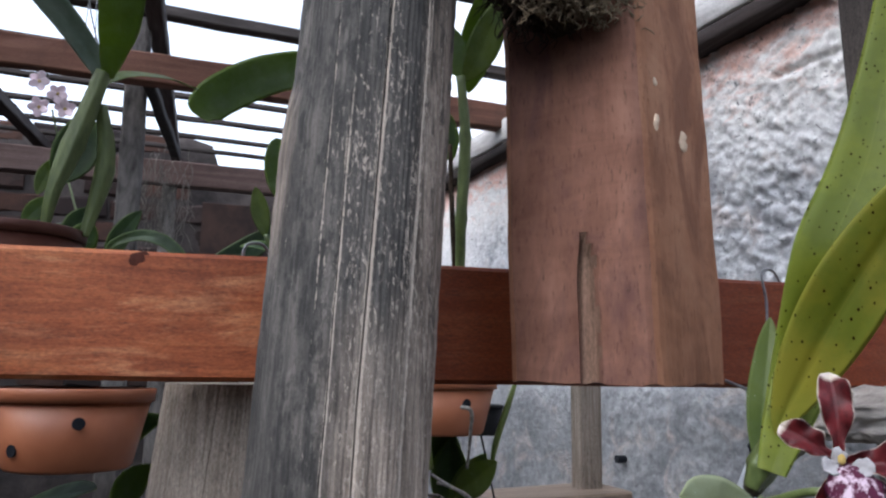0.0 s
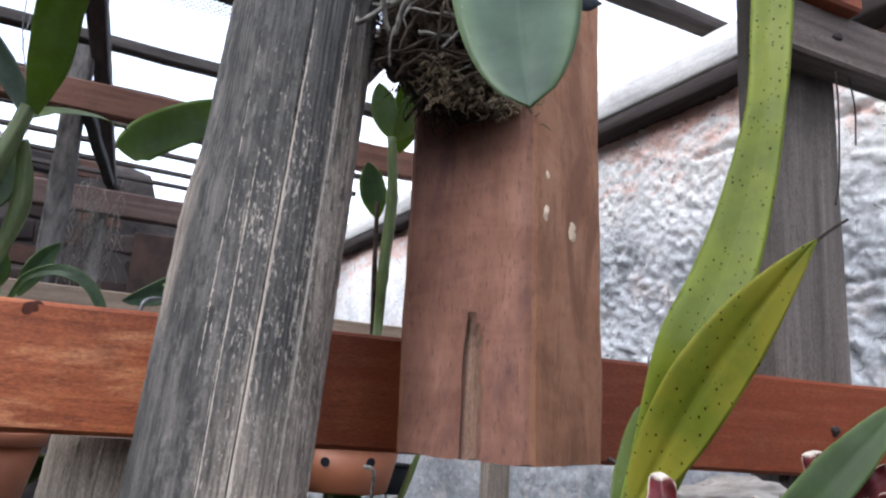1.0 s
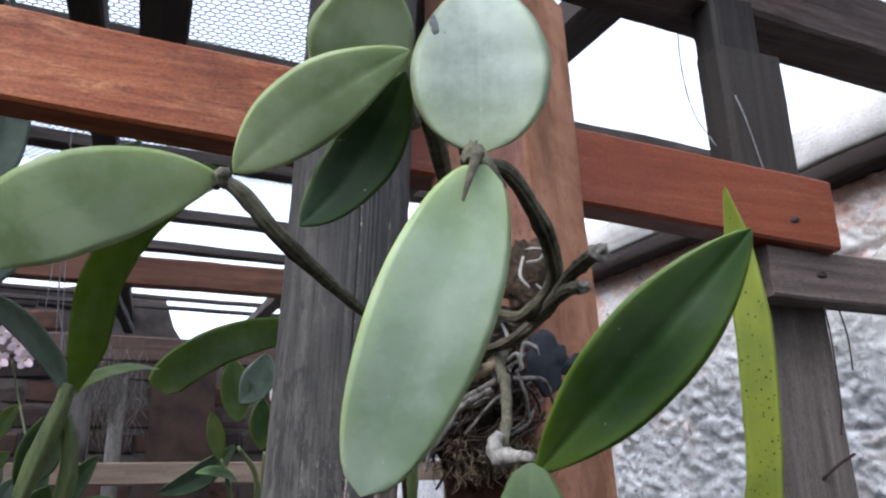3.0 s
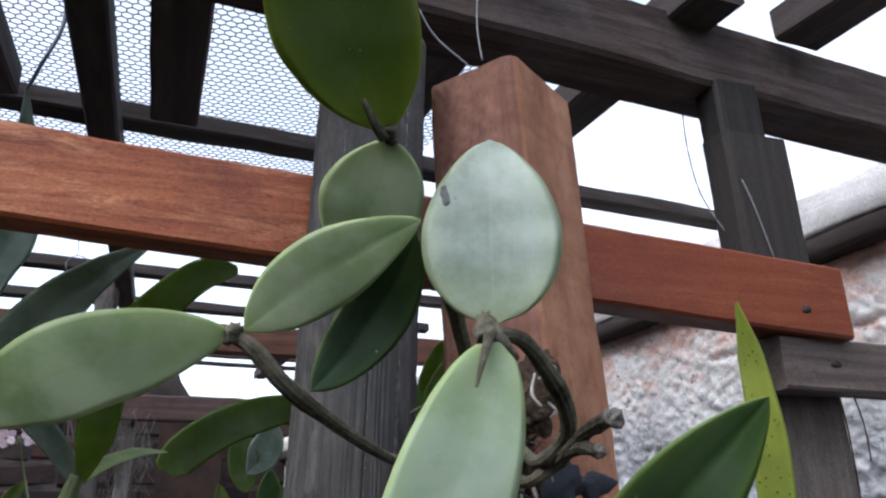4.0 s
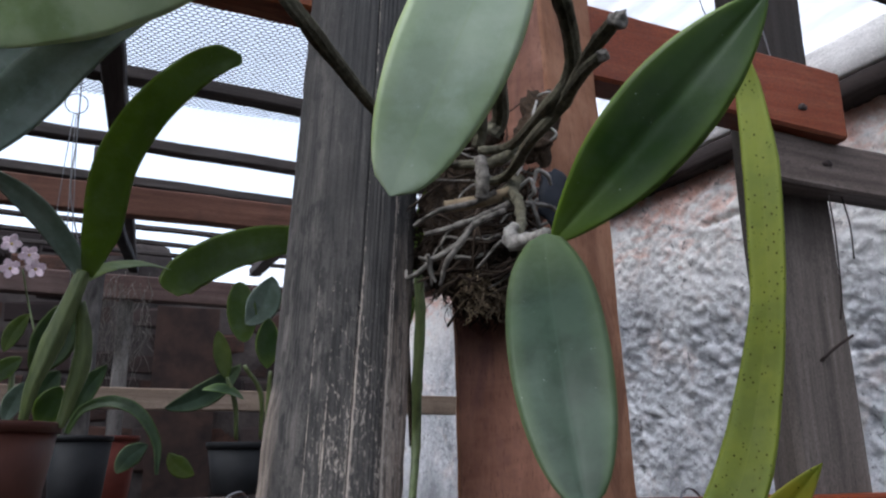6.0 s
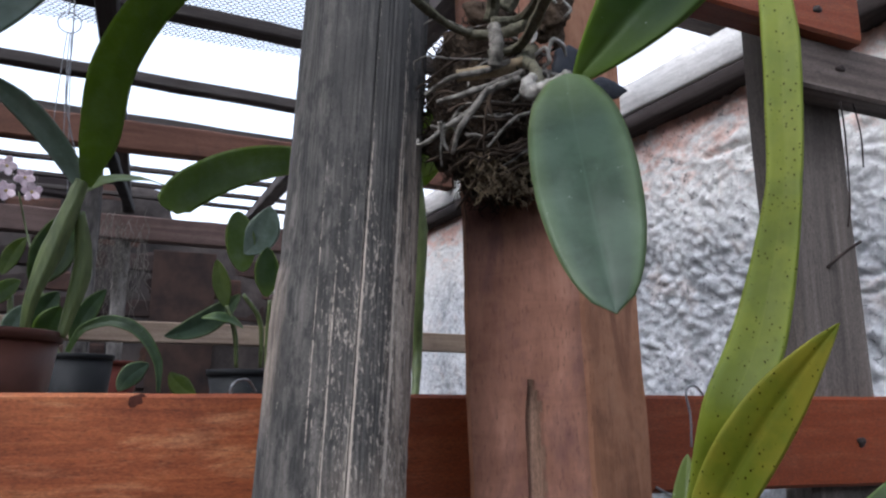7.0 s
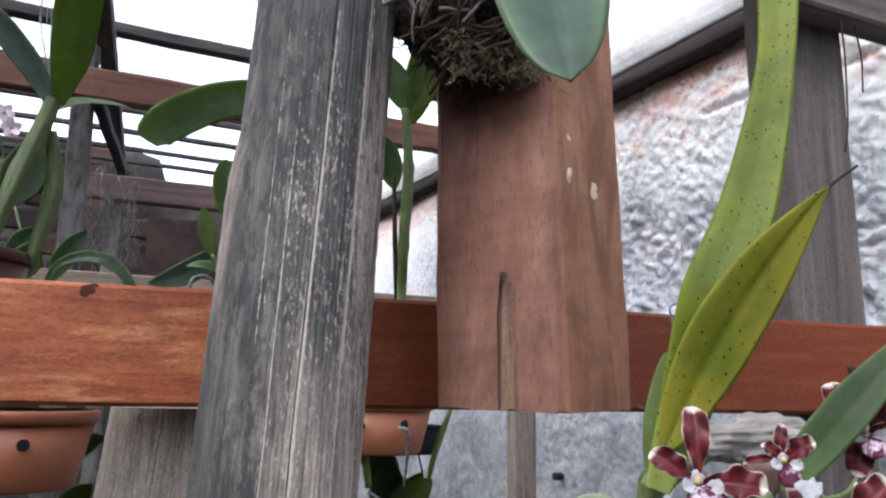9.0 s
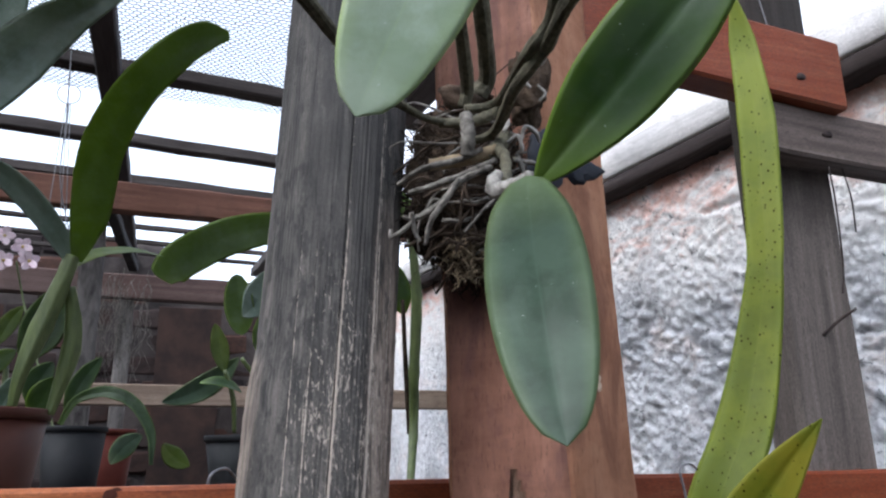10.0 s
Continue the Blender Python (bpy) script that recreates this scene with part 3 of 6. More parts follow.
def tube(points, radii, seg=10, per=8, wob=0.0, bm=None, ribs=0, nodes=0, mat=0):
    """A round stem along points; radii run from start to end; ribs and nodes give a stem its ridges and rings."""
    bm = bm or bmesh.new()
    path = spline(points, per)
    n = len(path)
    rings = []
    side = None
    for i, p in enumerate(path):
        tan = (path[min(i + 1, n - 1)] - path[max(i - 1, 0)]).normalized()
        if side is None:
            side = tan.orthogonal().normalized()
        side = (side - tan * side.dot(tan)).normalized()
        up = tan.cross(side)
        f = i / (n - 1) * (len(radii) - 1)
        k = min(int(f), len(radii) - 2)
        r = radii[k] + (radii[k + 1] - radii[k]) * (f - k)
        if nodes:
            ph = (i / (n - 1) * nodes) % 1.0
            r *= 1.0 + 0.16 * math.exp(-((min(ph, 1 - ph)) / 0.07) ** 2)
        ring = []
        for j in range(seg):
            a = 2 * math.pi * j / seg
            rr = r * (1 + (0.2 * math.cos(ribs * a + 0.6 * math.sin(i * 0.35)) if ribs else 0))
            if wob:
                rr *= 1 + wob * noise.noise((p + Vector((j * 0.37, 0, 0))) * 160)
            ring.append(bm.verts.new(p + (side * math.cos(a) + up * math.sin(a)) * rr))
        rings.append(ring)
    for r0, r1 in zip(rings, rings[1:]):
        for j in range(seg):
            f = bm.faces.new((r0[j], r0[(j + 1) % seg], r1[(j + 1) % seg], r1[j]))
            f.material_index = mat
    for r, flip in ((rings[0], True), (rings[-1], False)):
        f = bm.faces.new(list(reversed(r)) if flip else r)
        f.material_index = mat
    return bm


def blade(base, tip, width, facing, arch=0.0, cup=0.0, widest=0.5, full=0.7, thick=0.0014, twist=0.0, side_bend=0.0, crease=0.0006,
          rows=30, cols=14, wave=0.0, blunt=0.0, foot=0.03):
    """A leathery leaf from base to tip, its seen face towards facing. arch bows it that way, cup lifts its edges, side_bend curves it in its plane."""
    base, tip = Vector(base), Vector(tip)
    axis = tip - base
    length = axis.length
    tan = axis / length
    n0 = (Vector(facing) - base.lerp(tip, 0.5))
    n0 = (n0 - tan * n0.dot(tan)).normalized()
    s0 = tan.cross(n0)
    bm = bmesh.new()
    uv = bm.loops.layers.uv.new("blade")
    p = math.log(0.5) / math.log(widest)
    mids = []
    for i in range(rows + 1):
        s = i / rows
        mids.append(base + axis * s + n0 * (arch * length * 4 * s * (1 - s)) + s0 * (-side_bend * length * 4 * s * (1 - s)))
    faces = {}
    sheets = []
    for sign in (1, -1):
        grid = []
        for i in range(rows + 1):
            s = i / rows
            t = (mids[min(i + 1, rows)] - mids[max(i - 1, 0)]).normalized()
            n = (n0 - t * n0.dot(t)).normalized()
            sd = t.cross(n)
            a = math.radians(twist) * (s - 0.5)
            n, sd = n * math.cos(a) + sd * math.sin(a), sd * math.cos(a) - n * math.sin(a)
            f = math.sin(math.pi * min(0.9999, max(0.0001, s)) ** p) ** full
            if s > widest and blunt:
                f = f * (1 - blunt) + blunt * (1 - ((s - widest) / (1 - widest)) ** 4) ** 0.5
            f = max(f, foot * min(1.0, (s + 0.002) / 0.06) ** 0.5 if s < 0.5 else 0.02)
            k = noise.noise(Vector((base.x * 90, base.z * 70, s * 4.5)))
            hw = width / 2 * f * (1 + 0.035 * k)
            row = []
            for j in range(cols + 1):
                u = j / cols * 2 - 1
                lift = cup * hw * (abs(u) ** 1.6) - crease * math.exp(-(u / 0.12) ** 2) * min(1, f * 1.5)
                lift += 0.10 * hw * u * noise.noise(Vector((base.x * 80, s * 5.0, 1.0 if u > 0 else 7.0)))
                lift += wave * hw * math.sin(s * 17 + u * 1.3) * abs(u) ** 2
                e = (1 - abs(u) ** 6)
                q = mids[i] + sd * (hw * u) + n * (lift + sign * thick * 0.5 * e)
                row.append((bm.verts.new(q), (u * 0.5 + 0.5, s)))
            grid.append(row)
        sheets.append(grid)
    for k, grid in enumerate(sheets):
        for i in range(rows):
            for j in range(cols):
                q = [grid[i][j], grid[i][j + 1], grid[i + 1][j + 1], grid[i + 1][j]]
                if k == 0:
                    q = q[::-1]
                f = bm.faces.new([v for v, _ in q])
                f.material_index = k
                for loop, (_, c) in zip(f.loops, q):
                    loop[uv].uv = c
    bmesh.ops.remove_doubles(bm, verts=bm.verts, dist=0.00002)
    bmesh.ops.recalc_face_normals(bm, faces=bm.faces)
    return bm


def lathe(center, profile, seg=48, bm=None, mat=0, caps=False):
    """Turn (radius, height) pairs round a vertical axis."""
    bm = bm or bmesh.new()
    c = Vector(center)
    rings = [[bm.verts.new(c + Vector((r * math.cos(2 * math.pi * j / seg), r * math.sin(2 * math.pi * j / seg), z))) for j in range(seg)] for r, z in profile]
    for r0, r1 in zip(rings, rings[1:]):
        for j in range(seg):
            f = bm.faces.new((r0[j], r0[(j + 1) % seg], r1[(j + 1) % seg], r1[j]))
            f.material_index = mat
    if caps:
        bm.faces.new(rings[-1])
    return bm


def lump(center, radii, sub=3, amount=0.3, freq=40.0, seed=0.0):
    """An irregular clod."""
    bm = bmesh.new()
    bmesh.ops.create_icosphere(bm, subdivisions=sub, radius=1.0)
    c, r = Vector(center), Vector(radii)
    for v in bm.verts:
        q = Vector((v.co.x * r.x, v.co.y * r.y, v.co.z * r.z))
        k = 1 + amount * noise.fractal((q + Vector((seed, seed, seed))) * freq, 0.9, 2.0, 4)
        v.co = c + q * k
    return bm


EYE_MID = Vector((0.0, -0.06, 1.52))
EYE_HIGH = Vector((0.0, -0.10, 1.66))

# ---- the large structure ----
# ground
bm = bmesh.new()
bmesh.ops.create_grid(bm, x_segments=40, y_segments=40, size=60)
for v in bm.verts:
    v.co.z = noise.noise(v.co * 0.8) * 0.03 if v.co.length < 20 else 0.0
part_ob = part("ground", bm, M_GROUND)
tagged(part_ob, "bare dark damp soil under the shade house", "ground", kind="structure")

# side wall of rough render, running away along its own line
WALL_TURN = Matrix.Rotation(math.atan(0.1), 4, "Z")
WALL_AT = Vector((1.185, 0.0, 0.0))


def wall_xy(along, out, z):
    """A point by the wall: metres along it, out of it towards the shade house, and height."""
    return WALL_AT + WALL_TURN @ Vector((-out, along, z))


def build_wall():
    bm = bmesh.new()
    ys = [-1.5 + 0.1 * i for i in range(20)] + [0.5 + 0.0062 * i for i in range(439)] + [3.25 + 0.06 * i for i in range(56)]
    zs = [0.0, 0.3, 0.6, 0.8] + [0.95 + 0.0062 * i for i in range(192)]
    grid = []
    for y in ys:
        row = []
        for z in zs:
            q = Vector((0, y, z))
            rough = 1.0 if y < 0.45 or y > 3.3 else 0.35 + 0.65 / (1 + math.exp((1.46 - z + 0.05 * noise.noise(q * 5)) / 0.02))
            bent = q + noise.noise_vector(q * 22) * 0.014 + noise.noise_vector(q * 70) * 0.005
            cell = noise.noise(bent * 32, noise_basis="VORONOI_F2F1")
            small = noise.noise(bent * 88, noise_basis="VORONOI_F2F1")
            keep = min(1.0, max(0.0, 0.6 + 1.5 * noise.noise(q * 9)))
            rough *= (1.0 - 0.7 / (1 + math.exp((1.75 - y) / 0.08))) * (1.0 - 0.45 / (1 + math.exp((1.86 - z) / 0.04)))
            f = rough * (0.009 * keep * min(1.0, cell * 1.6) + 0.006 * min(1.0, small * 1.5) + 0.010 * (abs(noise.fractal(bent * 34, 0.7, 2.1, 4)) - 0.2) - 0.010)
            f += noise.fractal(q * 11, 0.9, 2.0, 4) * 0.006 * rough + noise.noise(q * 2.0) * 0.012
            seam = min(abs(z - 1.68 - 0.012 * noise.noise(q * 4)), abs(z - 1.98 - 0.012 * noise.noise(q * 4 + Vector((5, 0, 0)))))
            if y < 1.2:
                f -= 0.014 * math.exp(-(seam / 0.006) ** 2)
            row.append(bm.verts.new(wall_xy(y, f, z)))
        grid.append(row)
    for r0, r1 in zip(grid, grid[1:]):
        for i in range(len(zs) - 1):
            bm.faces.new((r0[i], r0[i + 1], r1[i + 1], r1[i]))
    edge = [[row[0], row[-1]] for row in grid]
    backs = [[bm.verts.new(wall_xy(y, -0.14, 0.0)), bm.verts.new(wall_xy(y, -0.14, zs[-1]))] for y in (ys[0], ys[-1])]
    bm.faces.new((backs[0][0], backs[0][1], backs[1][1], backs[1][0]))
    bm.faces.new([e[1] for e in edge] + [backs[1][1], backs[0][1]])
    bm.faces.new(grid[0] + [backs[0][1], backs[0][0]])
    bm.faces.new(list(grid[-1]) + [backs[1][1], backs[1][0]])
    bmesh.ops.recalc_face_normals(bm, faces=bm.faces)
    return bm


wall_ob = part("wall_east", build_wall(), M_WALL)
tagged(wall_ob, "rough grey cement-rendered wall with pinkish brick showing", "wall", kind="structure")
cap_line = [wall_xy(-1.4, 0.045, 2.135), wall_xy(6.4, 0.045, 2.135)]
out = WALL_TURN @ Vector((1, 0, 0))
bm = timber(cap_line[0], cap_line[1], (0, 0, 0.077), out * 0.20, 0.08, 0.003, 0.006)
cap_ob = part("wall_plate", bm, M_GREY_Y)
tagged(cap_ob, "pale weathered grey timber plate along the wall top", "wall plate", kind="structure")
# thin dark strip added as the shadow below the plate's overhang
bm = timber(wall_xy(-1.4, 0.041, 2.098), wall_xy(6.4, 0.041, 2.098), (0, 0, 0.035), out * 0.17, 0.08, 0.003, 0.004)
part_ob = part("trim", bm, M_DARK_Y)
tagged(part_ob, "dark strip standing for the shade beneath the wall plate", "trim", kind="structure")

# far dark wall
bm = bmesh.new()
bmesh.ops.create_grid(bm, x_segments=90, y_segments=60, size=1.0)
for v in bm.verts:
    x, z = -4.0 + (v.co.x + 1) * 2.5, (v.co.y + 1) * 1.37
    top = 2.47 + 0.26 / (1 + math.exp((x - 0.10) / 0.015)) + 0.03 * noise.cell(Vector((x * 4.1, 0, 0)))
    z *= top / 2.74
    q = Vector((x, 4.6, z))
    v.co = q + Vector((0, noise.fractal(q * 5, 0.8, 2, 4) * 0.012 - 0.012, 0))
back = bmesh.ops.extrude_face_region(bm, geom=bm.faces[:])
for v in [g for g in back["geom"] if isinstance(g, bmesh.types.BMVert)]:
    v.co.y = 4.8
bmesh.ops.recalc_face_normals(bm, faces=bm.faces)
far_ob = part("wall_north", bm, M_BRICK_FAR)
tagged(far_ob, "old dark brick wall with mottled tones", "wall", kind="structure")

def random_mottle(name, cols, scale):
    """Masonry whose pieces each take a tone of their own."""
    m, t, b = nodes_of(name)
    info = t.nodes.new("ShaderNodeObjectInfo")
    tone = ramp(t, info.outputs["Random"], [(k / (len(cols) - 1), c) for k, c in enumerate(cols)])
    n = noise_tex(t, coords(t, (scale, scale, scale)), 1.0, 8, 0.7)
    c = mix(t, ramp(t, n, [(0.4, GREY(0)), (0.7, GREY(0.75))]), tone, (0.02, 0.018, 0.017))
    t.links.new(c, b.inputs["Base Color"])
    b.inputs["Specular IOR Level"].default_value = 0.08
    b.inputs["Roughness"].default_value = 0.95
    relief(t, b, n, 0.8, 0.01)
    return m


M_FAR_PIECE = random_mottle("dark_masonry", [(0.026, 0.021, 0.021), (0.068, 0.036, 0.027), (0.016, 0.014, 0.015), (0.085, 0.043, 0.031), (0.040, 0.033, 0.032)], 14)
brick_bm = timber((-0.135, -0.02, -0.06), (0.135, -0.02, -0.06), (0, 0, 0.12), (0, 0.05, 0), 0.07, 0.006, 0.02)
brick_me = mesh_from("brick", brick_bm, M_FAR_PIECE)
for row in range(11):
    for col in range(11):
        if (row * 5 + col * 3 + row * col) % 7 == 0:
            continue
        at_x, at_z = -1.9 + col * 0.285 + (row % 2) * 0.14, 1.36 + row * 0.132
        if at_z > 2.36 and at_x > -0.06:
            continue
        piece = new("brick", brick_me)
        piece.rotation_euler = (0.0, 0.05 * math.sin(row * 3.1 + col * 5.3), 0.06 * math.sin(row * 1.7 + col * 2.9))
        piece.parent = far_ob
        piece.location = (at_x, 4.597 + 0.005 * ((row * 7 + col * 3) % 5 - 2), at_z)

# corrugated translucent roof sheet over the wall side
def roof_sheet(x0, x1, y0, y1):
    bm = bmesh.new()
    nx, ny = int((x1 - x0) / 0.009), 36
    grid = []
    for i in range(nx + 1):
        x = x0 + (x1 - x0) * i / nx
        row = []
        for j in range(ny + 1):
            y = y0 + (y1 - y0) * j / ny
            z = 2.388 + 0.085 * (y - 0.9) + 0.008 * math.sin(x * 2 * math.pi / 0.076) + 0.006 * noise.noise(Vector((x * 2, y * 2, 0)))
            row.append(bm.verts.new((x, y, z)))
        grid.append(row)
    for a, b in zip(grid, grid[1:]):
        for j in range(ny):
            bm.faces.new((a[j], a[j + 1], b[j + 1], b[j]))
    return bm


def sheet_material():
    m, t, b = nodes_of("translucent_roof_sheet")
    n = noise_tex(t, coords(t, (9, 1.2, 9)), 1.0, 6, 0.65)
    c = ramp(t, n, [(0.35, (0.60, 0.55, 0.535)), (0.65, (0.92, 0.91, 0.9))])
    t.links.new(c, b.inputs["Base Color"])
    b.inputs["Roughness"].default_value = 0.5
    tr = t.nodes.new("ShaderNodeBsdfTranslucent")
    t.links.new(c, tr.inputs["Color"])
    ms = t.nodes.new("ShaderNodeMixShader")
    ms.inputs[0].default_value = 0.9
    t.links.new(b.outputs[0], ms.inputs[1])
    t.links.new(tr.outputs[0], ms.inputs[2])
    clear = t.nodes.new("ShaderNodeBsdfTransparent")
    both = t.nodes.new("ShaderNodeMixShader")
    both.inputs[0].default_value = 0.45
    t.links.new(ms.outputs[0], both.inputs[1])
    t.links.new(clear.outputs[0], both.inputs[2])
    t.links.new(both.outputs[0], t.nodes["Material Output"].inputs["Surface"])
    return m


sheet_ob = part("roof_sheet", roof_sheet(0.60, 4.0, 0.2, 6.0), sheet_material())
tagged(sheet_ob, "white translucent corrugated roof sheet over the battens", "roof sheet", kind="structure")

# plain unseen walls, added behind and beside the camera to cut low sky light
for name, p0, p1, back, high in (("unseen_wall_south", (-2.8, -2.6, 0), (1.6, -2.6, 0), (0, -0.12, 0), 2.2), ("unseen_wall_west", (-2.8, -2.4, 0), (-2.8, 4.8, 0), (-0.12, 0, 0), 3.2)):
    tagged(part(name, timber(p0, p1, (0, 0, high), back, 0.5, 0.004, 0.01), M_BRICK_FAR, shade=False), "plain dark wall added out of view to block low sky light", "wall", kind="structure")

# ---- timbers ----
def beam(name, label, category, p0, p1, up, back, material, seg=0.05, wob=0.0012, chamfer=0.003, seed=0.0, kind="", group=""):
    ob = part(name, timber(p0, p1, up, back, seg, wob, chamfer, seed), material, shade=False)
    return tagged(ob, label, category, group, kind)


lower_rail = beam("lower_rail", "orange-red varnished timber rail nailed across the posts", "rail", (-0.9, 0.590, 1.387), (0.80, 0.476, 1.387), (0, 0, 0.083), (0.0, 0.022, 0), M_BEAM, 0.03, 0.0011, 0.003, 1)
upper_rail = beam("upper_rail", "orange-red varnished timber rail nailed high across the posts", "rail", (-0.75, 0.482, 1.9176), (0.654, 0.4540, 1.8263), (0, 0, 0.078), (0.0, 0.036, 0), M_BEAM, 0.03, 0.0011, 0.003, 5)
grey_rail = beam("grey_rail", "short weathered grey timber rail nailed to the post", "rail", (0.567, 0.467, 1.776), (1.12, 0.49, 1.773), (0, 0, 0.055), (0.0, 0.036, 0), M_GREY_X, 0.03, 0.001, 0.003, 9)
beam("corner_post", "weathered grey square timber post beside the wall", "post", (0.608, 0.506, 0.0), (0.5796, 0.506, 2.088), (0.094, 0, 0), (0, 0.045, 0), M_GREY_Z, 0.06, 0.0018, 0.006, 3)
beam("post_tenon", "dark timber tenon on the corner post", "post", (0.580, 0.508, 2.08), (0.579, 0.508, 2.16), (0.066, 0, 0), (0, 0.04, 0), M_GREY_DARK, 0.06, 0.0012, 0.004, 4)
beam("header_beam", "heavy weathered grey header beam over the posts", "beam", (-0.9, 0.40, 2.152), (2.0, 0.613, 2.152), (0, 0, 0.095), (-0.008, 0.08, 0), M_HEADER, 0.06, 0.002, 0.005, 11)

# roof rafters and battens
def rafter(x, y0, y1, w, z0=2.262, slope=0.085, h=0.05, seed=0.0):
    return beam("rafter", "dark stained roof rafter under the wire mesh", "rafter", (x, y0, z0 + slope * (y0 - 0.9)), (x, y1, z0 + slope * (y1 - 0.9)), (w, 0, 0), (0, 0, h), M_DARK_Y, 0.1, 0.0025, 0.004, seed, group="roof rafters")


rafter(-0.165, 0.3, 4.6, 0.05, seed=2)
rafter(-0.068, 0.3, 1.02, 0.072, seed=7)
rafter(-0.31, 0.3, 1.0, 0.06, seed=8)
rafter(0.237, 0.45, 1.0, 0.10, seed=6)
rafter(-0.85, 0.2, 4.6, 0.06, seed=9)
rafter(0.522, 0.45, 4.6, 0.068, seed=10)
rafter(0.683, 0.05, 0.5, 0.07, seed=12)
rafter(-1.6, 0.2, 4.6, 0.06, seed=13)
for k, y in enumerate([1.17, 1.74, 2.31, 2.81, 3.25, 3.65, 4.05, 4.4]):
    z = 2.315 + 0.085 * (y - 0.9)
    beam("batten", "dark weathered roof batten", "batten", (-2.4, y - 0.2, z), (1.4 if k == 0 else 1.05, y + 0.09, z), (0, 0.0, 0.035 if k < 4 else 0.022), (0, 0.05 if k < 4 else 0.03, 0), M_DARK_X, 0.1, 0.003, 0.004, 20 + k, group="roof battens")

# cross beam, post and brace further back
beam("cross_beam", "rough red-brown cross beam under the roof", "beam", (-1.8, 2.10, 2.178), (1.0, 2.22, 2.178), (0, 0, 0.085), (0, 0.05, 0), M_FAR_BEAM, 0.08, 0.003, 0.004, 31)
beam("tie_beam", "grey-brown tie beam across the back", "beam", (-2.4, 3.0, 2.112), (0.86, 3.1, 2.100), (0, 0, 0.095), (0, 0.06, 0), M_TIE, 0.08, 0.003, 0.004, 32)
beam("back_post", "lichen-grey timber post at the back", "post", (-0.205, 2.3, 0.0), (-0.218, 2.3, 2.42), (0.062, 0, 0), (0, 0.07, 0), M_LICHEN, 0.08, 0.003, 0.006, 33)
beam("brace", "dark diagonal brace from the back post", "brace", (-0.165, 2.22, 2.190), (-0.108, 3.0, 2.195), (0.034, 0, 0), (0, 0.02, 0.03), M_GREY_DARK, 0.08, 0.003, 0.004, 34)
beam("back_stake", "thin lichen-grey stake under the tie beam", "post", (-0.125, 3.11, 0.0), (-0.137, 3.11, 2.11), (0.055, 0, 0), (0, 0.04, 0), M_LICHEN, 0.08, 0.004, 0.006, 36)
beam("leaning_board", "rusty brown board standing against the back wall", "board", (0.02, 4.45, -0.02), (0.36, 4.45, -0.02), (0, 0.02, 2.36), (0, 0.03, 0), M_MURK, 0.08, 0.003, 0.004, 37)
beam("bench_rail", "pale new timber rail at the back of the bench", "rail", (-1.2, 2.0, 1.630), (0.95, 2.13, 1.630), (0, 0, 0.055), (0, 0.03, 0), M_PALE_X, 0.08, 0.0015, 0.003, 35)
bench = thing("plant_bench", (-0.44, 1.4, 0.0), "grey slatted timber plant bench holding flower pots", "bench")
for k in range(6):
    y = 0.80 + k * 0.2
    part("slat", timber((-1.2, y, 1.395), (0.2, y + 0.02, 1.395), (0, 0, 0.02), (0, 0.12, 0), 0.1, 0.002, 0.003, 40 + k), M_GREY_X, bench, shade=False)
for x in (-1.15, 0.13):
    part("bearer", timber((x, 0.76, 1.355), (x, 1.95, 1.355), (0.04, 0, 0), (0, 0, 0.04), 0.1, 0.002, 0.003, 47), M_GREY_Y, bench, shade=False)
    for y in (0.82, 1.86):
        part("leg", timber((x, y, 0.0), (x, y, 1.356), (0.04, 0, 0), (0, 0.04, 0), 0.1, 0.002, 0.003, 48), M_GREY_Z, bench, shade=False)

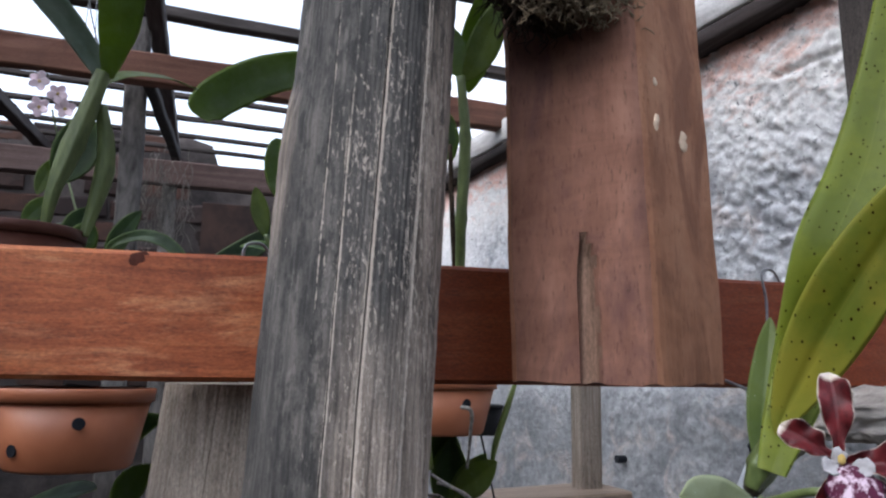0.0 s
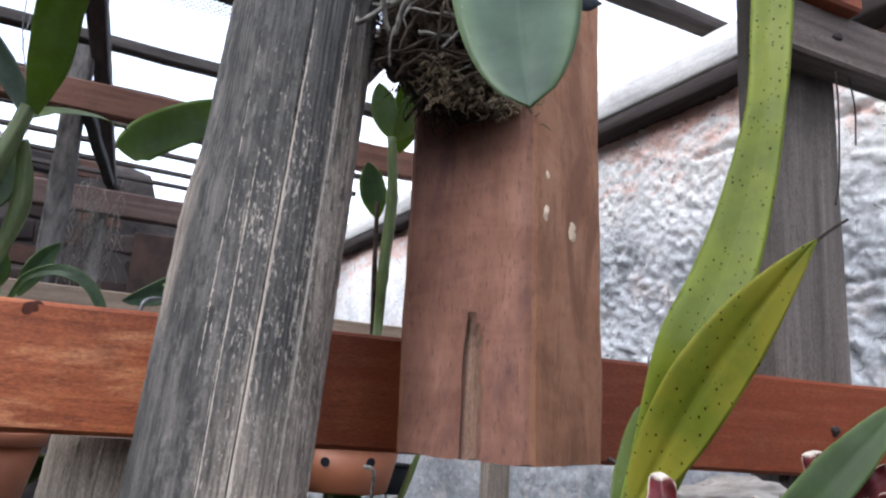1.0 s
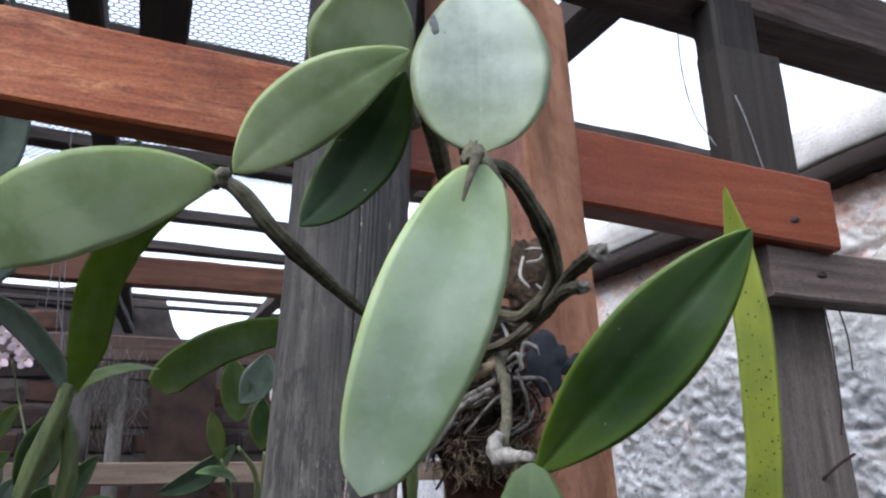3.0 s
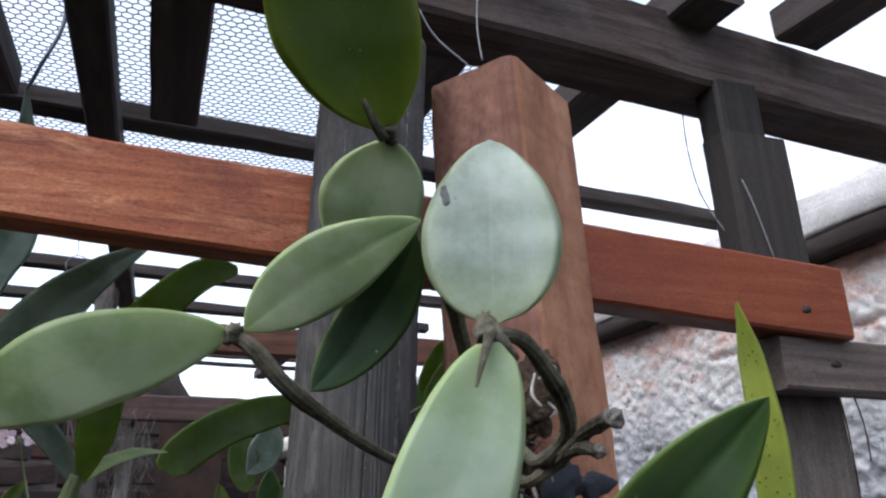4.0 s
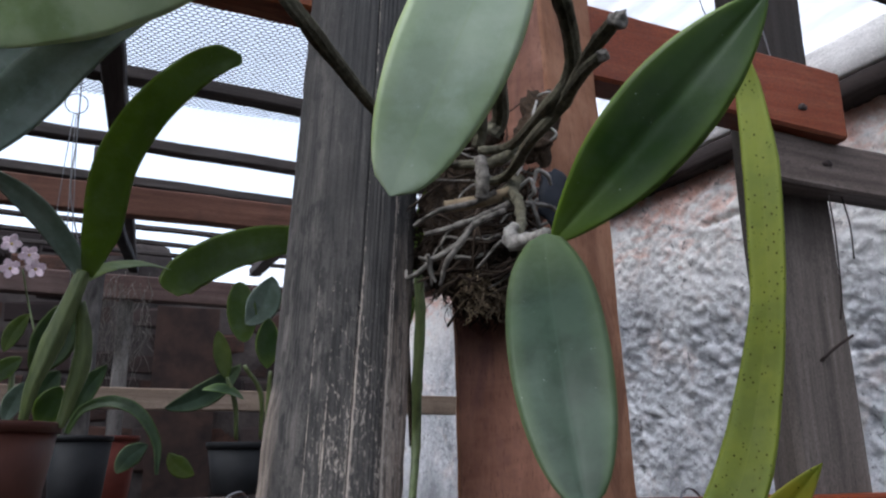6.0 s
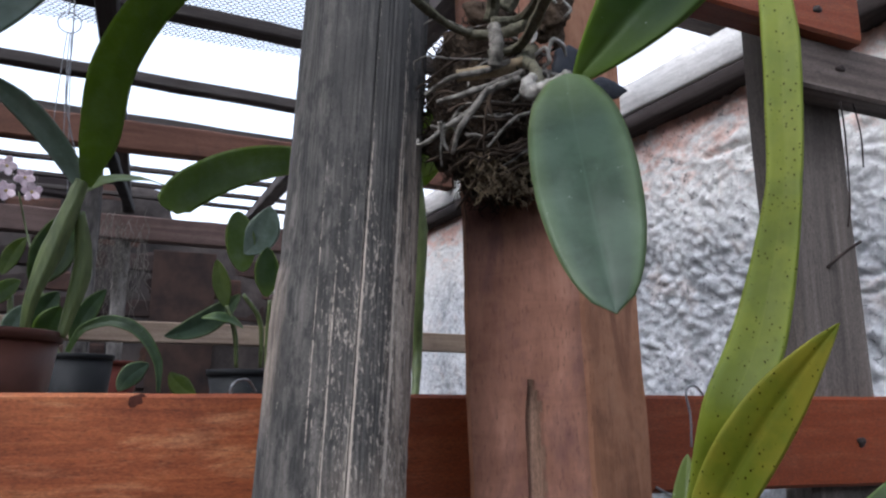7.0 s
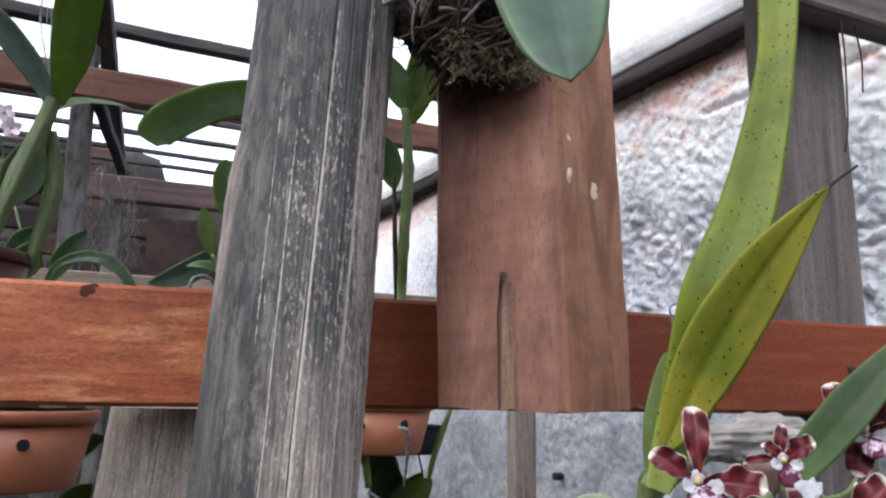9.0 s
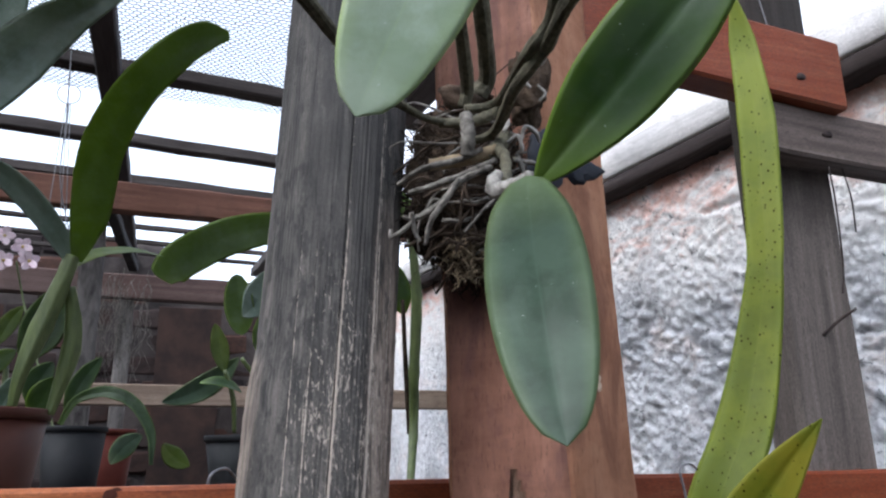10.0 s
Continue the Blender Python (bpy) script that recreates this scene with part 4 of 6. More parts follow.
# ---- round pole in front ----
def pole(x0, y0, z0, z1, r, lean, mark=True, seed=0.0):
    bm = bmesh.new()
    cracks = [(-1.99, 0.00028, 0.0014), (-1.64, 0.00038, 0.0028), (-1.13, 0.00036, 0.0028), (-1.085, 0.00030, 0.0018), (-2.25, 0.00028, 0.0010), (-0.80, 0.0004, 0.0013)]
    if not mark:
        cracks = [(-2.3, 0.0007, 0.0012), (-1.95, 0.0006, 0.001), (-2.6, 0.0006, 0.001)]
    # crack value: pale worn rim below zero, painted inner shade above
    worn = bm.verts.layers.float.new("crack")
    angles = [-math.pi + 0.1 + 2.95 * j / 820 for j in range(820)] + [-0.092 + (math.pi * 2 - 3.05) * j / 80 for j in range(80)]
    seg = len(angles)
    heights = [z0 + (1.3 - z0) * i / 24 for i in range(24)] + [1.3 + (z1 - 1.3) * i / 150 for i in range(151)]
    rings = []
    for z in heights:
        cx, cy = x0 + lean[0] * (z - 1.45), y0 + lean[1] * (z - 1.45)
        lines = [(ca + 0.045 * noise.noise(Vector((ca * 9, 0, z * 2.6))) + 0.010 * noise.noise(Vector((ca * 5, 3, z * 17))), wid, dep,
                  min(1.0, max(0.0, (1.35 if -1.2 < ca < -1.1 else 0.8 if dep > 0.002 else 0.5) + 0.9 * noise.noise(Vector((ca * 3, 7, z * 3.3)))))) for ca, wid, dep in cracks]
        ring = []
        for a in angles:
            d = Vector((math.cos(a), math.sin(a), 0))
            q = Vector((cx, cy, z)) + d * r
            rr = r * (1 + 0.02 * noise.noise(Vector((d.x * 1.5, d.y * 1.5, z * 2 + seed)))) + 0.0007 * noise.noise(Vector((d.x * 26, d.y * 26, z * 3)))
            rr += 0.0006 * noise.noise(q * 130)
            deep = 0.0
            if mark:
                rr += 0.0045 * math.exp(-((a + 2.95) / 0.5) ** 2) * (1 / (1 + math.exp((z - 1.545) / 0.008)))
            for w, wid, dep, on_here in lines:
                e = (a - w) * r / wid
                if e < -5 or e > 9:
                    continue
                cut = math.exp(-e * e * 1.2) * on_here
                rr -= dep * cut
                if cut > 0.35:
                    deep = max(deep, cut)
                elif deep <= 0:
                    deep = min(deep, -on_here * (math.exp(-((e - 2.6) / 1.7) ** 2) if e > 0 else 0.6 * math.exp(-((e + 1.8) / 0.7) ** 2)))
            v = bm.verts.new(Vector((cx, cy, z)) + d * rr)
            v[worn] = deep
            ring.append(v)
        rings.append(ring)
    for r0, r1 in zip(rings, rings[1:]):
        for j in range(seg):
            bm.faces.new((r0[j], r0[(j + 1) % seg], r1[(j + 1) % seg], r1[j]))
    bm.faces.new(rings[-1])
    bm.faces.new(list(reversed(rings[0])))
    return bm


pole_ob = part("round_pole", pole(0.106, 0.432, 0.0, 2.075, 0.0465, (0.06, 0.045)), M_POLE)
tagged(pole_ob, "weathered grey round timber pole with long cracks and lichen", "pole")
short_ob = part("short_pole", pole(0.068, 0.628, 0.0, 1.385, 0.060, (0.10, 0.0), False, 4.0), M_POLE_BARE)
tagged(short_ob, "short weathered grey pole standing under the lower rail", "pole")
beam("shelf_post", "thin grey timber post near the wall", "post", (0.590, 1.10, 0.0), (0.594, 1.10, 1.40), (0.040, 0, 0), (0, 0.03, 0), M_POLE_BARE, 0.08, 0.001, 0.003, 51)
beam("low_shelf", "pale plank shelf edge low by the wall", "shelf", (0.36, 1.0, 1.205), (0.66, 1.06, 1.205), (0, 0, 0.02), (0, 0.12, 0), M_PALE_X, 0.08, 0.001, 0.003, 52)

# ---- mounting block: a diagonal-sawn timber hung in front of the rails ----
BLOCK = dict(x=0.2585, y=0.371, lx=-0.003, ly=0.05, a=0.090, b=0.108, turn=124.0, bottom=1.389, top=2.058)


def build_block():
    bm = bmesh.new()
    ang = radians(BLOCK["turn"])
    da, db = Vector((math.cos(ang), math.sin(ang), 0)), Vector((math.sin(ang), -math.cos(ang), 0))
    n = 90
    rings = []
    for i in range(n + 1):
        z = BLOCK["bottom"] + (BLOCK["top"] - BLOCK["bottom"]) * i / n
        c = Vector((BLOCK["x"] + BLOCK["lx"] * (z - 1.4), BLOCK["y"] + BLOCK["ly"] * (z - 1.4), z))
        sec = []
        for k in range(60):
            sec.append(da * (BLOCK["a"] - (BLOCK["a"] - 0.014) * k / 59))
        for k in range(1, 5):
            sec.append(da * 0.014 * (1 - k / 5) ** 2 + db * 0.014 * (k / 5) ** 2)
        for k in range(16):
            sec.append(db * (0.014 + (BLOCK["b"] - 0.014) * k / 15))
        sec += [db * BLOCK["b"] + Vector((0, 0.006, 0)), da * BLOCK["a"] + Vector((0, 0.006, 0))]
        ring = []
        for k, s in enumerate(sec):
            q = c + s
            saw = 0.0006 * math.sin((q.z * 0.8 + (q.x - q.y) * 0.62) * 380 + 7 * noise.noise(q * 26)) * (0.12 if z < 1.9 else 1.0 if k < 60 else 0.3) * (0.6 + noise.noise(q * 40))
            k2 = noise.noise_vector(q * 30) * 0.0009 + noise.noise_vector(q * 9) * 0.0012
            side = (da + db).normalized() * -1
            groove = 0.0
            if k < 60 and z < 1.476:
                u = 1 - k / 60
                wide = 0.088 * min(1.0, (1.476 - z) / 0.02 + 0.1)
                groove = 0.0065 * max(0.0, 1 - (abs(u - 0.338 + 0.012 * noise.noise(Vector((0, 0, z * 60)))) / wide) ** 4)
            chip = 0.006 * max(0.0, noise.noise(Vector((s.x * 70, s.y * 70, 4.0))) - 0.05) if i == 0 else 0.0
            ring.append(bm.verts.new(q + k2 + side * (saw - groove) + Vector((0, 0, chip)) - side * chip * 0.4))
        rings.append(ring)
    m = len(rings[0])
    for r0, r1 in zip(rings, rings[1:]):
        for j in range(m):
            f = bm.faces.new((r0[j], r0[(j + 1) % m], r1[(j + 1) % m], r1[j]))
            mid = r0[j].co.z
            u = 1 - (j + 0.5) / 60
            edge = 0.088 * min(1.0, (1.476 - mid) / 0.02 + 0.1)
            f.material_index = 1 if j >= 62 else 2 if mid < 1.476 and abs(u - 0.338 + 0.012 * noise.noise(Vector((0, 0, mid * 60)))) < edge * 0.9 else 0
    bm.faces.new(rings[-1])
    bm.faces.new(rings[0][::-1])
    bmesh.ops.recalc_face_normals(bm, faces=bm.faces)
    return bm


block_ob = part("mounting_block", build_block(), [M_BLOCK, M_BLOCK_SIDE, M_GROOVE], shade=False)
tagged(block_ob, "pinkish-brown sawn timber block hung in front of the rails", "wooden block")

HOLE = Vector((1.017, 1.681, 1.203))
part("drill_hole", tube([HOLE + Vector((0.004, 0.0, 0.0)), HOLE - Vector((0.022, 0.002, 0.0))], [0.009, 0.0095], 16, 2), M_CLIP, wall_ob, "small dark drilled hole", False)

# paint flecks and worn end of the block
for k, (p, w, h) in enumerate((((0.2962, 0.3925, 1.5348), 0.0032, 0.0075), ((0.2695, 0.3800, 1.5410), 0.0022, 0.006), ((0.2700, 0.3810, 1.5665), 0.0018, 0.003))):
    fleck = lump(p, (w * 0.85, 0.0006, h * 0.85), 3, 0.5, 400, k)
    part("paint_fleck", fleck, M_FLECK, block_ob, "cream paint fleck")

# ---- the orchid on the block ----
mounted = thing("mounted_orchid", (0.225, 0.375, 1.62), "orchid with waxy grey-green leaves tied to the wooden block", "orchid")


def leaf(parent, base, tip, width, front, rear, facing=EYE_MID, label="", **shape):
    return part("leaf", blade(base, tip, width, facing, **shape), [front, rear], parent, label)


JOINT_AR = (0.157, 0.211, 1.6025)
leaf(mounted, (0.1540, 0.211, 1.6070), (0.1255, 0.138, 1.4885), 0.0395, M_LEAF_BLUE, M_LEAF_DARK, side_bend=-0.01, arch=0.05, cup=0.10, widest=0.46, full=0.58, blunt=0.5, foot=0.5, label="waxy blue-green leaf")
leaf(mounted, JOINT_AR, (0.217, 0.122, 1.697), 0.043, M_LEAF_DARK, M_LEAF_PALE, crease=0.0014, arch=0.02, cup=0.22, widest=0.52, full=0.72, label="glossy dark green leaf")
NODE_C = (0.102, 0.145, 1.722)
leaf(mounted, (0.1055, 0.139, 1.717), (0.0590, 0.1490, 1.5952), 0.0445, M_LEAF_PALE, M_LEAF_DARK, arch=0.05, cup=0.03, crease=0.0001, widest=0.47, full=0.48, blunt=0.2, foot=0.3, label="pale green leaf seen from below")
leaf(mounted, (0.1090, 0.1501, 1.7280), (0.1115, 0.1504, 1.8125), 0.059, M_LEAF_SILVER, M_LEAF_DARK, arch=0.05, cup=0.04, crease=0.0002, widest=0.41, full=0.62, blunt=0.0, foot=0.42, label="broad rounded grey-green leaf with a dark scar")
NODE_T = (0.0685, 0.1622, 1.8165)
leaf(mounted, NODE_T, (0.0135, 0.1048, 1.8845), 0.062, M_LEAF_MARGIN, M_LEAF_MARGIN, arch=0.03, cup=0.16, widest=0.50, full=0.70, foot=0.14, label="broad dark green leaf with yellowish margin")
leaf(mounted, (0.0710, 0.1691, 1.8165), (0.0560, 0.2039, 1.7705), 0.048, M_LEAF_LIGHT, M_LEAF_DARK, EYE_HIGH, arch=0.05, cup=0.06, widest=0.5, full=0.6, foot=0.2, side_bend=0.06, label="pale green leaf tucked behind another")
leaf(mounted, (0.0821, 0.1680, 1.7703), (0.0455, 0.2050, 1.7080), 0.031, M_LEAF_DEEP, M_LEAF_DEEP, EYE_HIGH, arch=-0.12, cup=0.10, widest=0.5, full=0.62, foot=0.3, twist=15, side_bend=0.06, label="hanging green leaf")
NODE_L = (0.0138, 0.2400, 1.7405)
leaf(mounted, NODE_L, (-0.1023, 0.2966, 1.7018), 0.049, M_LEAF_LIGHT, M_LEAF_THIN, crease=0.0005, arch=0.03, cup=0.12, widest=0.5, full=0.68, side_bend=-0.09, label="pale green leaf seen from below")
leaf(mounted, (0.0182, 0.2280, 1.7390), (0.0790, 0.1515, 1.7708), 0.034, M_LEAF_LIGHT, M_LEAF_THIN, EYE_HIGH, arch=0.08, cup=0.05, widest=0.5, full=0.72, side_bend=0.035, label="pale green leaf seen from below")

# dark scar on the rounded leaf
part("scar", lump((0.0866, 0.1426, 1.7792), (0.0020, 0.0006, 0.0046), 3, 0.5, 300, 1.0), M_SCAR, mounted, "dark purple-grey scar")
# stems
part("stem", tube([(0.1780, 0.3450, 1.6960), (0.1554, 0.3350, 1.6890), (0.1330, 0.3220, 1.6880), (0.1080, 0.3030, 1.6905), (0.0700, 0.2680, 1.7030), (0.0415, 0.2440, 1.7165), (0.0245, 0.2380, 1.7320), NODE_L], [0.0020, 0.0020, 0.0022, 0.0025, 0.0032, 0.0038, 0.0038, 0.0026], 24, 10, 0.12, ribs=9, nodes=3), M_STEM, mounted, "ribbed grey-green stem")
part("stem", tube([(0.1782, 0.3400, 1.7018), (0.1961, 0.3300, 1.7049), (0.1686, 0.2372, 1.6819), (0.1713, 0.2103, 1.6918), (0.1615, 0.1905, 1.7024), (0.1435, 0.1716, 1.7138), (0.1239, 0.1571, 1.7241), NODE_C], [0.0026, 0.0028, 0.0030, 0.0035, 0.0037, 0.0034, 0.0029, 0.0026], 24, 10, 0.12, ribs=9, nodes=3), M_STEM, mounted, "ribbed grey-green stem")
part("stem", tube([(0.1733, 0.3350, 1.6766), (0.1908, 0.3250, 1.6815), (0.1698, 0.2510, 1.6728), (0.1721, 0.2190, 1.6813), (0.1669, 0.1845, 1.6895), (0.1650, 0.1636, 1.6922), (0.1655, 0.1577, 1.6925)], [0.0025, 0.0026, 0.0028, 0.0030, 0.0028, 0.0031, 0.0027], 24, 10, 0.15, ribs=8, nodes=4), M_STEM, mounted, "dry cut-off grey stem")
part("stem", tube([(0.1721, 0.2161, 1.6833), (0.1664, 0.1868, 1.6832), (0.1622, 0.1672, 1.6793)], [0.0026, 0.0027, 0.0025], 22, 8, 0.15, ribs=8), M_STEM, mounted, "dry cut-off grey stem")
part("stem", tube([(0.1866, 0.3600, 1.7148), (0.1798, 0.3400, 1.7305), (0.1232, 0.2381, 1.7715), (0.1100, 0.2265, 1.7889), (0.1035, 0.2257, 1.7789), (0.0809, 0.1914, 1.8146), NODE_T], [0.0038, 0.004, 0.0042, 0.0045, 0.004, 0.0035, 0.003], 22, 8, 0.12, ribs=8, nodes=3), M_STEM, mounted, "ribbed grey-green stem")
part("stem", tube([(0.1962, 0.3600, 1.7252), (0.1974, 0.3450, 1.7398), (0.1347, 0.2295, 1.7832), (0.1185, 0.1765, 1.7582), NODE_C], [0.006, 0.005, 0.004, 0.0035, 0.003], 22, 8, 0.12, ribs=8, nodes=3), M_STEM, mounted, "ribbed grey-green stem")
part("stem", tube([(0.1950, 0.3270, 1.6720), (0.1860, 0.3000, 1.6550), (0.1720, 0.2700, 1.6330), (0.1590, 0.2494, 1.6180)], [0.0034, 0.0030, 0.0029, 0.0030], 12, 8, 0.25, nodes=4), M_STEM, mounted, "ringed grey-green node stem")
part("sheath", tube([(0.1581, 0.2494, 1.6235), (0.1545, 0.2493, 1.6179), (0.1549, 0.2431, 1.6121), (0.1583, 0.2341, 1.6112), (0.1584, 0.2163, 1.6102)], [0.0022, 0.0040, 0.0044, 0.0034, 0.0022], 14, 10, 0.45, nodes=6), M_WHITE_NODE, mounted, "papery white node below two leaves")
for pts, r in (([(0.1885, 0.3180, 1.6601), (0.1730, 0.3180, 1.6514), (0.1554, 0.3220, 1.6436), (0.1383, 0.3350, 1.6393)], 0.0017),
               ([(0.1840, 0.3150, 1.6542), (0.1639, 0.3160, 1.6431), (0.1542, 0.3240, 1.6307), (0.1432, 0.3350, 1.6242), (0.1374, 0.3420, 1.6264)], 0.0016),
               ([(0.1621, 0.3120, 1.6434), (0.1563, 0.3160, 1.6327), (0.1490, 0.3250, 1.6202), (0.1483, 0.3350, 1.6080)], 0.0014),
               ([(0.1427, 0.3320, 1.6244), (0.1348, 0.3350, 1.6157), (0.1290, 0.3400, 1.6124), (0.1300, 0.3450, 1.6181)], 0.0012),
               ([(0.1383, 0.3300, 1.6254), (0.1424, 0.3350, 1.6152), (0.1454, 0.3350, 1.6099)], 0.0012),
               ([(0.1824, 0.3250, 1.6693), (0.1665, 0.3250, 1.6603), (0.1457, 0.3300, 1.6541), (0.1346, 0.3450, 1.6475)], 0.0015),
               ([(0.2028, 0.3180, 1.6666), (0.2082, 0.3180, 1.6517), (0.2136, 0.3250, 1.6389)], 0.0012),
               ([(0.1994, 0.3160, 1.6614), (0.2252, 0.3250, 1.6623), (0.2399, 0.3400, 1.6496)], 0.0012)):
    part("root", tube(pts, [r * 1.15, r * 1.25, r * 1.2, r * 0.8], 10, 8, 0.35), M_ROOT, mounted)
for pts, r in (([(0.2064, 0.3180, 1.6756), (0.2074, 0.3140, 1.6833), (0.2155, 0.3160, 1.6817), (0.2213, 0.3220, 1.6783)], 0.0013),
               ([(0.1969, 0.3180, 1.6727), (0.2018, 0.3140, 1.6766), (0.2047, 0.3140, 1.6688), (0.2027, 0.3180, 1.6659)], 0.0013),
               ([(0.2324, 0.3550, 1.7588), (0.2341, 0.3450, 1.7573), (0.2419, 0.3450, 1.7564), (0.2413, 0.3500, 1.7512), (0.2334, 0.3550, 1.7501)], 0.0010),
               ([(0.2296, 0.3520, 1.7528), (0.2244, 0.3480, 1.7375), (0.2291, 0.3450, 1.7286)], 0.0012),
               ([(0.1974, 0.3250, 1.6976), (0.1990, 0.3200, 1.6886), (0.1954, 0.3200, 1.6806)], 0.0012),
               ([(0.2347, 0.3450, 1.7315), (0.2403, 0.3450, 1.7260), (0.2373, 0.3480, 1.7215)], 0.0011)):
    part("root", tube(pts, [r * 0.8, r, r * 1.1, r * 0.8], 8, 8, 0.3), M_WHITE_NODE, mounted, "curled white root tip")
part("stem", tube([(0.1056, 0.1482, 1.7288), (0.1101, 0.1467, 1.7198), (0.1178, 0.1528, 1.7146)], [0.0028, 0.0032, 0.003], 10, 6, 0.1), M_STEM, mounted)
part("sheath", tube([(0.0541, 0.1521, 1.8240), (0.0611, 0.1581, 1.8166), (0.0667, 0.1629, 1.8136)], [0.0012, 0.0022, 0.003], 8, 6, 0.2), M_STEM, mounted, "dry brown bud sheath")
part("sheath", tube([(0.0917, 0.1303, 1.6979), (0.0961, 0.1332, 1.7093), (0.1019, 0.1376, 1.7217)], [0.0006, 0.0015, 0.0026], 8, 6, 0.2), M_STEM, mounted, "dry brown bud sheath")

# swollen joints below the leaves
for p, r in ((NODE_L, 0.0048), (NODE_C, 0.0042), (NODE_T, 0.0042), ((0.1655, 0.1575, 1.6925), 0.0038), ((0.1626, 0.1670, 1.6795), 0.0029)):
    part("joint", lump(p, (r, r, r * 1.1), 3, 0.6, 300, r * 900), M_ROOT if r < 0.004 else M_STEM, mounted, "brown swollen joint")
# rhizome
part("rhizome", tube([(0.1535, 0.3400, 1.6610), (0.1650, 0.3350, 1.6625), (0.1790, 0.3300, 1.6655), (0.1930, 0.3270, 1.6710)], [0.0036, 0.0040, 0.0042, 0.0036], 14, 8, 0.12, nodes=5), M_CUT, mounted, "pale cut end of the rhizome")
part("rhizome", tube([(0.1725, 0.3240, 1.6640), (0.1712, 0.3190, 1.6760), (0.1725, 0.3250, 1.6900)], [0.0042, 0.0042, 0.0038], 14, 8, 0.1, nodes=4), M_ROOT, mounted)
part("rhizome", tube([(0.1600, 0.3400, 1.6900), (0.1758, 0.3360, 1.6910), (0.1892, 0.3330, 1.6950), (0.2040, 0.3280, 1.7050)], [0.0028, 0.0034, 0.0036, 0.0032], 14, 8, 0.1, nodes=3), M_STEM, mounted)
part("rhizome", tube([(0.1875, 0.3300, 1.6660), (0.1965, 0.3300, 1.6751), (0.2020, 0.3300, 1.6836)], [0.0046, 0.0052, 0.004], 14, 8, 0.12, nodes=3), M_STEM, mounted)

part("rhizome", tube([(0.1525, 0.3400, 1.6608), (0.1545, 0.3395, 1.6611)], [0.0027, 0.0027], 12, 2), M_SOIL, mounted, "dark hollow of the cut rhizome")

# fibre pad and roots against the block
CLOD = Vector((0.214, 0.422, 1.676))
part("fibre_pad", lump(CLOD, (0.048, 0.026, 0.060), 5, 0.32, 34, 2.0), M_MOSS, mounted, "dark brown fibre pad")
part("fibre_pad", lump(CLOD + Vector((0.014, -0.002, -0.046)), (0.034, 0.022, 0.022), 5, 0.4, 45, 5.0), M_MOSS, mounted, "dark brown fibre pad")
rng = random.Random(7)
for k in range(44):
    rng.random()
    z0 = rng.uniform(-0.045, 0.05)
    start = CLOD + Vector((rng.uniform(-0.005, 0.045), -0.031 - rng.uniform(0, 0.012), z0))
    lean = rng.uniform(-0.9, 0.35)
    pts = [start]
    sweep = rng.random() < 0.78
    head = Vector((-1, rng.uniform(-0.25, 0.1), lean)).normalized() if sweep else Vector((rng.uniform(-0.5, 1), -0.2, rng.uniform(-1, 0.6))).normalized()
    step = rng.uniform(0.010, 0.019)
    for i in range(rng.randint(4, 7)):
        jit = 0.95 if sweep else 1.4
        head = (head + jit * Vector((rng.uniform(-0.35, 0.35), rng.uniform(-0.3, 0.3), rng.uniform(-0.6, 0.35)))).normalized()
        q = pts[-1] + head * step
        rel = q - CLOD
        e = math.sqrt((rel.x / 0.060) ** 2 + (rel.y / 0.042) ** 2 + (rel.z / 0.066) ** 2)
        if e < 1.0:
            q = CLOD + rel / max(e, 0.3) * 1.0
        elif e > 1.3:
            q = CLOD + rel / e * 1.28
        pts.append(q)
    r = rng.uniform(0.0007, 0.0014)
    part("root", tube(pts, [r, r, r * 0.95, r * 0.75], 7, 5, 0.22), M_ROOT if rng.random() < 0.25 else M_ROOT_DARK, mounted)
part("fibre_pad", lump((0.2030, 0.3980, 1.7400), (0.021, 0.012, 0.010), 4, 0.4, 60, 6.0), M_SOIL, mounted, "black chunk of rotten bark")
part("fibre_pad", lump((0.2402, 0.3720, 1.7419), (0.017, 0.010, 0.030), 5, 0.5, 50, 8.0), M_MOSS, mounted, "dark brown fibre pad")
bm = bmesh.new()
for k in range(1700):
    d = Vector((rng.gauss(0, 1), rng.gauss(-0.6, 0.7), rng.gauss(-0.35, 1))).normalized()
    c = CLOD + Vector((d.x * 0.050, d.y * 0.033, d.z * 0.062))
    pts = [c]
    for i in range(3):
        pts.append(pts[-1] + (d * 0.4 + Vector((rng.uniform(-1, 1), rng.uniform(-1, 0.6), rng.uniform(-1.2, 0.8)))) * rng.uniform(0.003, 0.008))
    tube(pts, [0.0005, 0.0004, 0.00025], 4, 2, 0, bm)
straw = bmesh.new()
for k in range(460):
    c = CLOD + Vector((rng.uniform(-0.028, 0.05), rng.uniform(-0.036, -0.018), rng.uniform(-0.070, -0.044)))
    pts = [c]
    for i in range(3):
        pts.append(pts[-1] + Vector((rng.uniform(-1, 1), rng.uniform(-1, 0.4), rng.uniform(-1.1, 0.6))) * rng.uniform(0.003, 0.007))
    tube(pts, [0.0005, 0.0004, 0.0003], 4, 2, 0, straw)
for k in range(24):
    c = CLOD + Vector((rng.uniform(-0.03, 0.035), rng.uniform(-0.05, -0.02), rng.uniform(0.045, 0.08)))
    pts = [c]
    for i in range(3):
        pts.append(pts[-1] + Vector((rng.uniform(-1, 1), rng.uniform(-1, 0.4), rng.uniform(-0.8, 1))) * rng.uniform(0.003, 0.008))
    tube(pts, [0.0006, 0.0005, 0.0003], 4, 2, 0, bm)
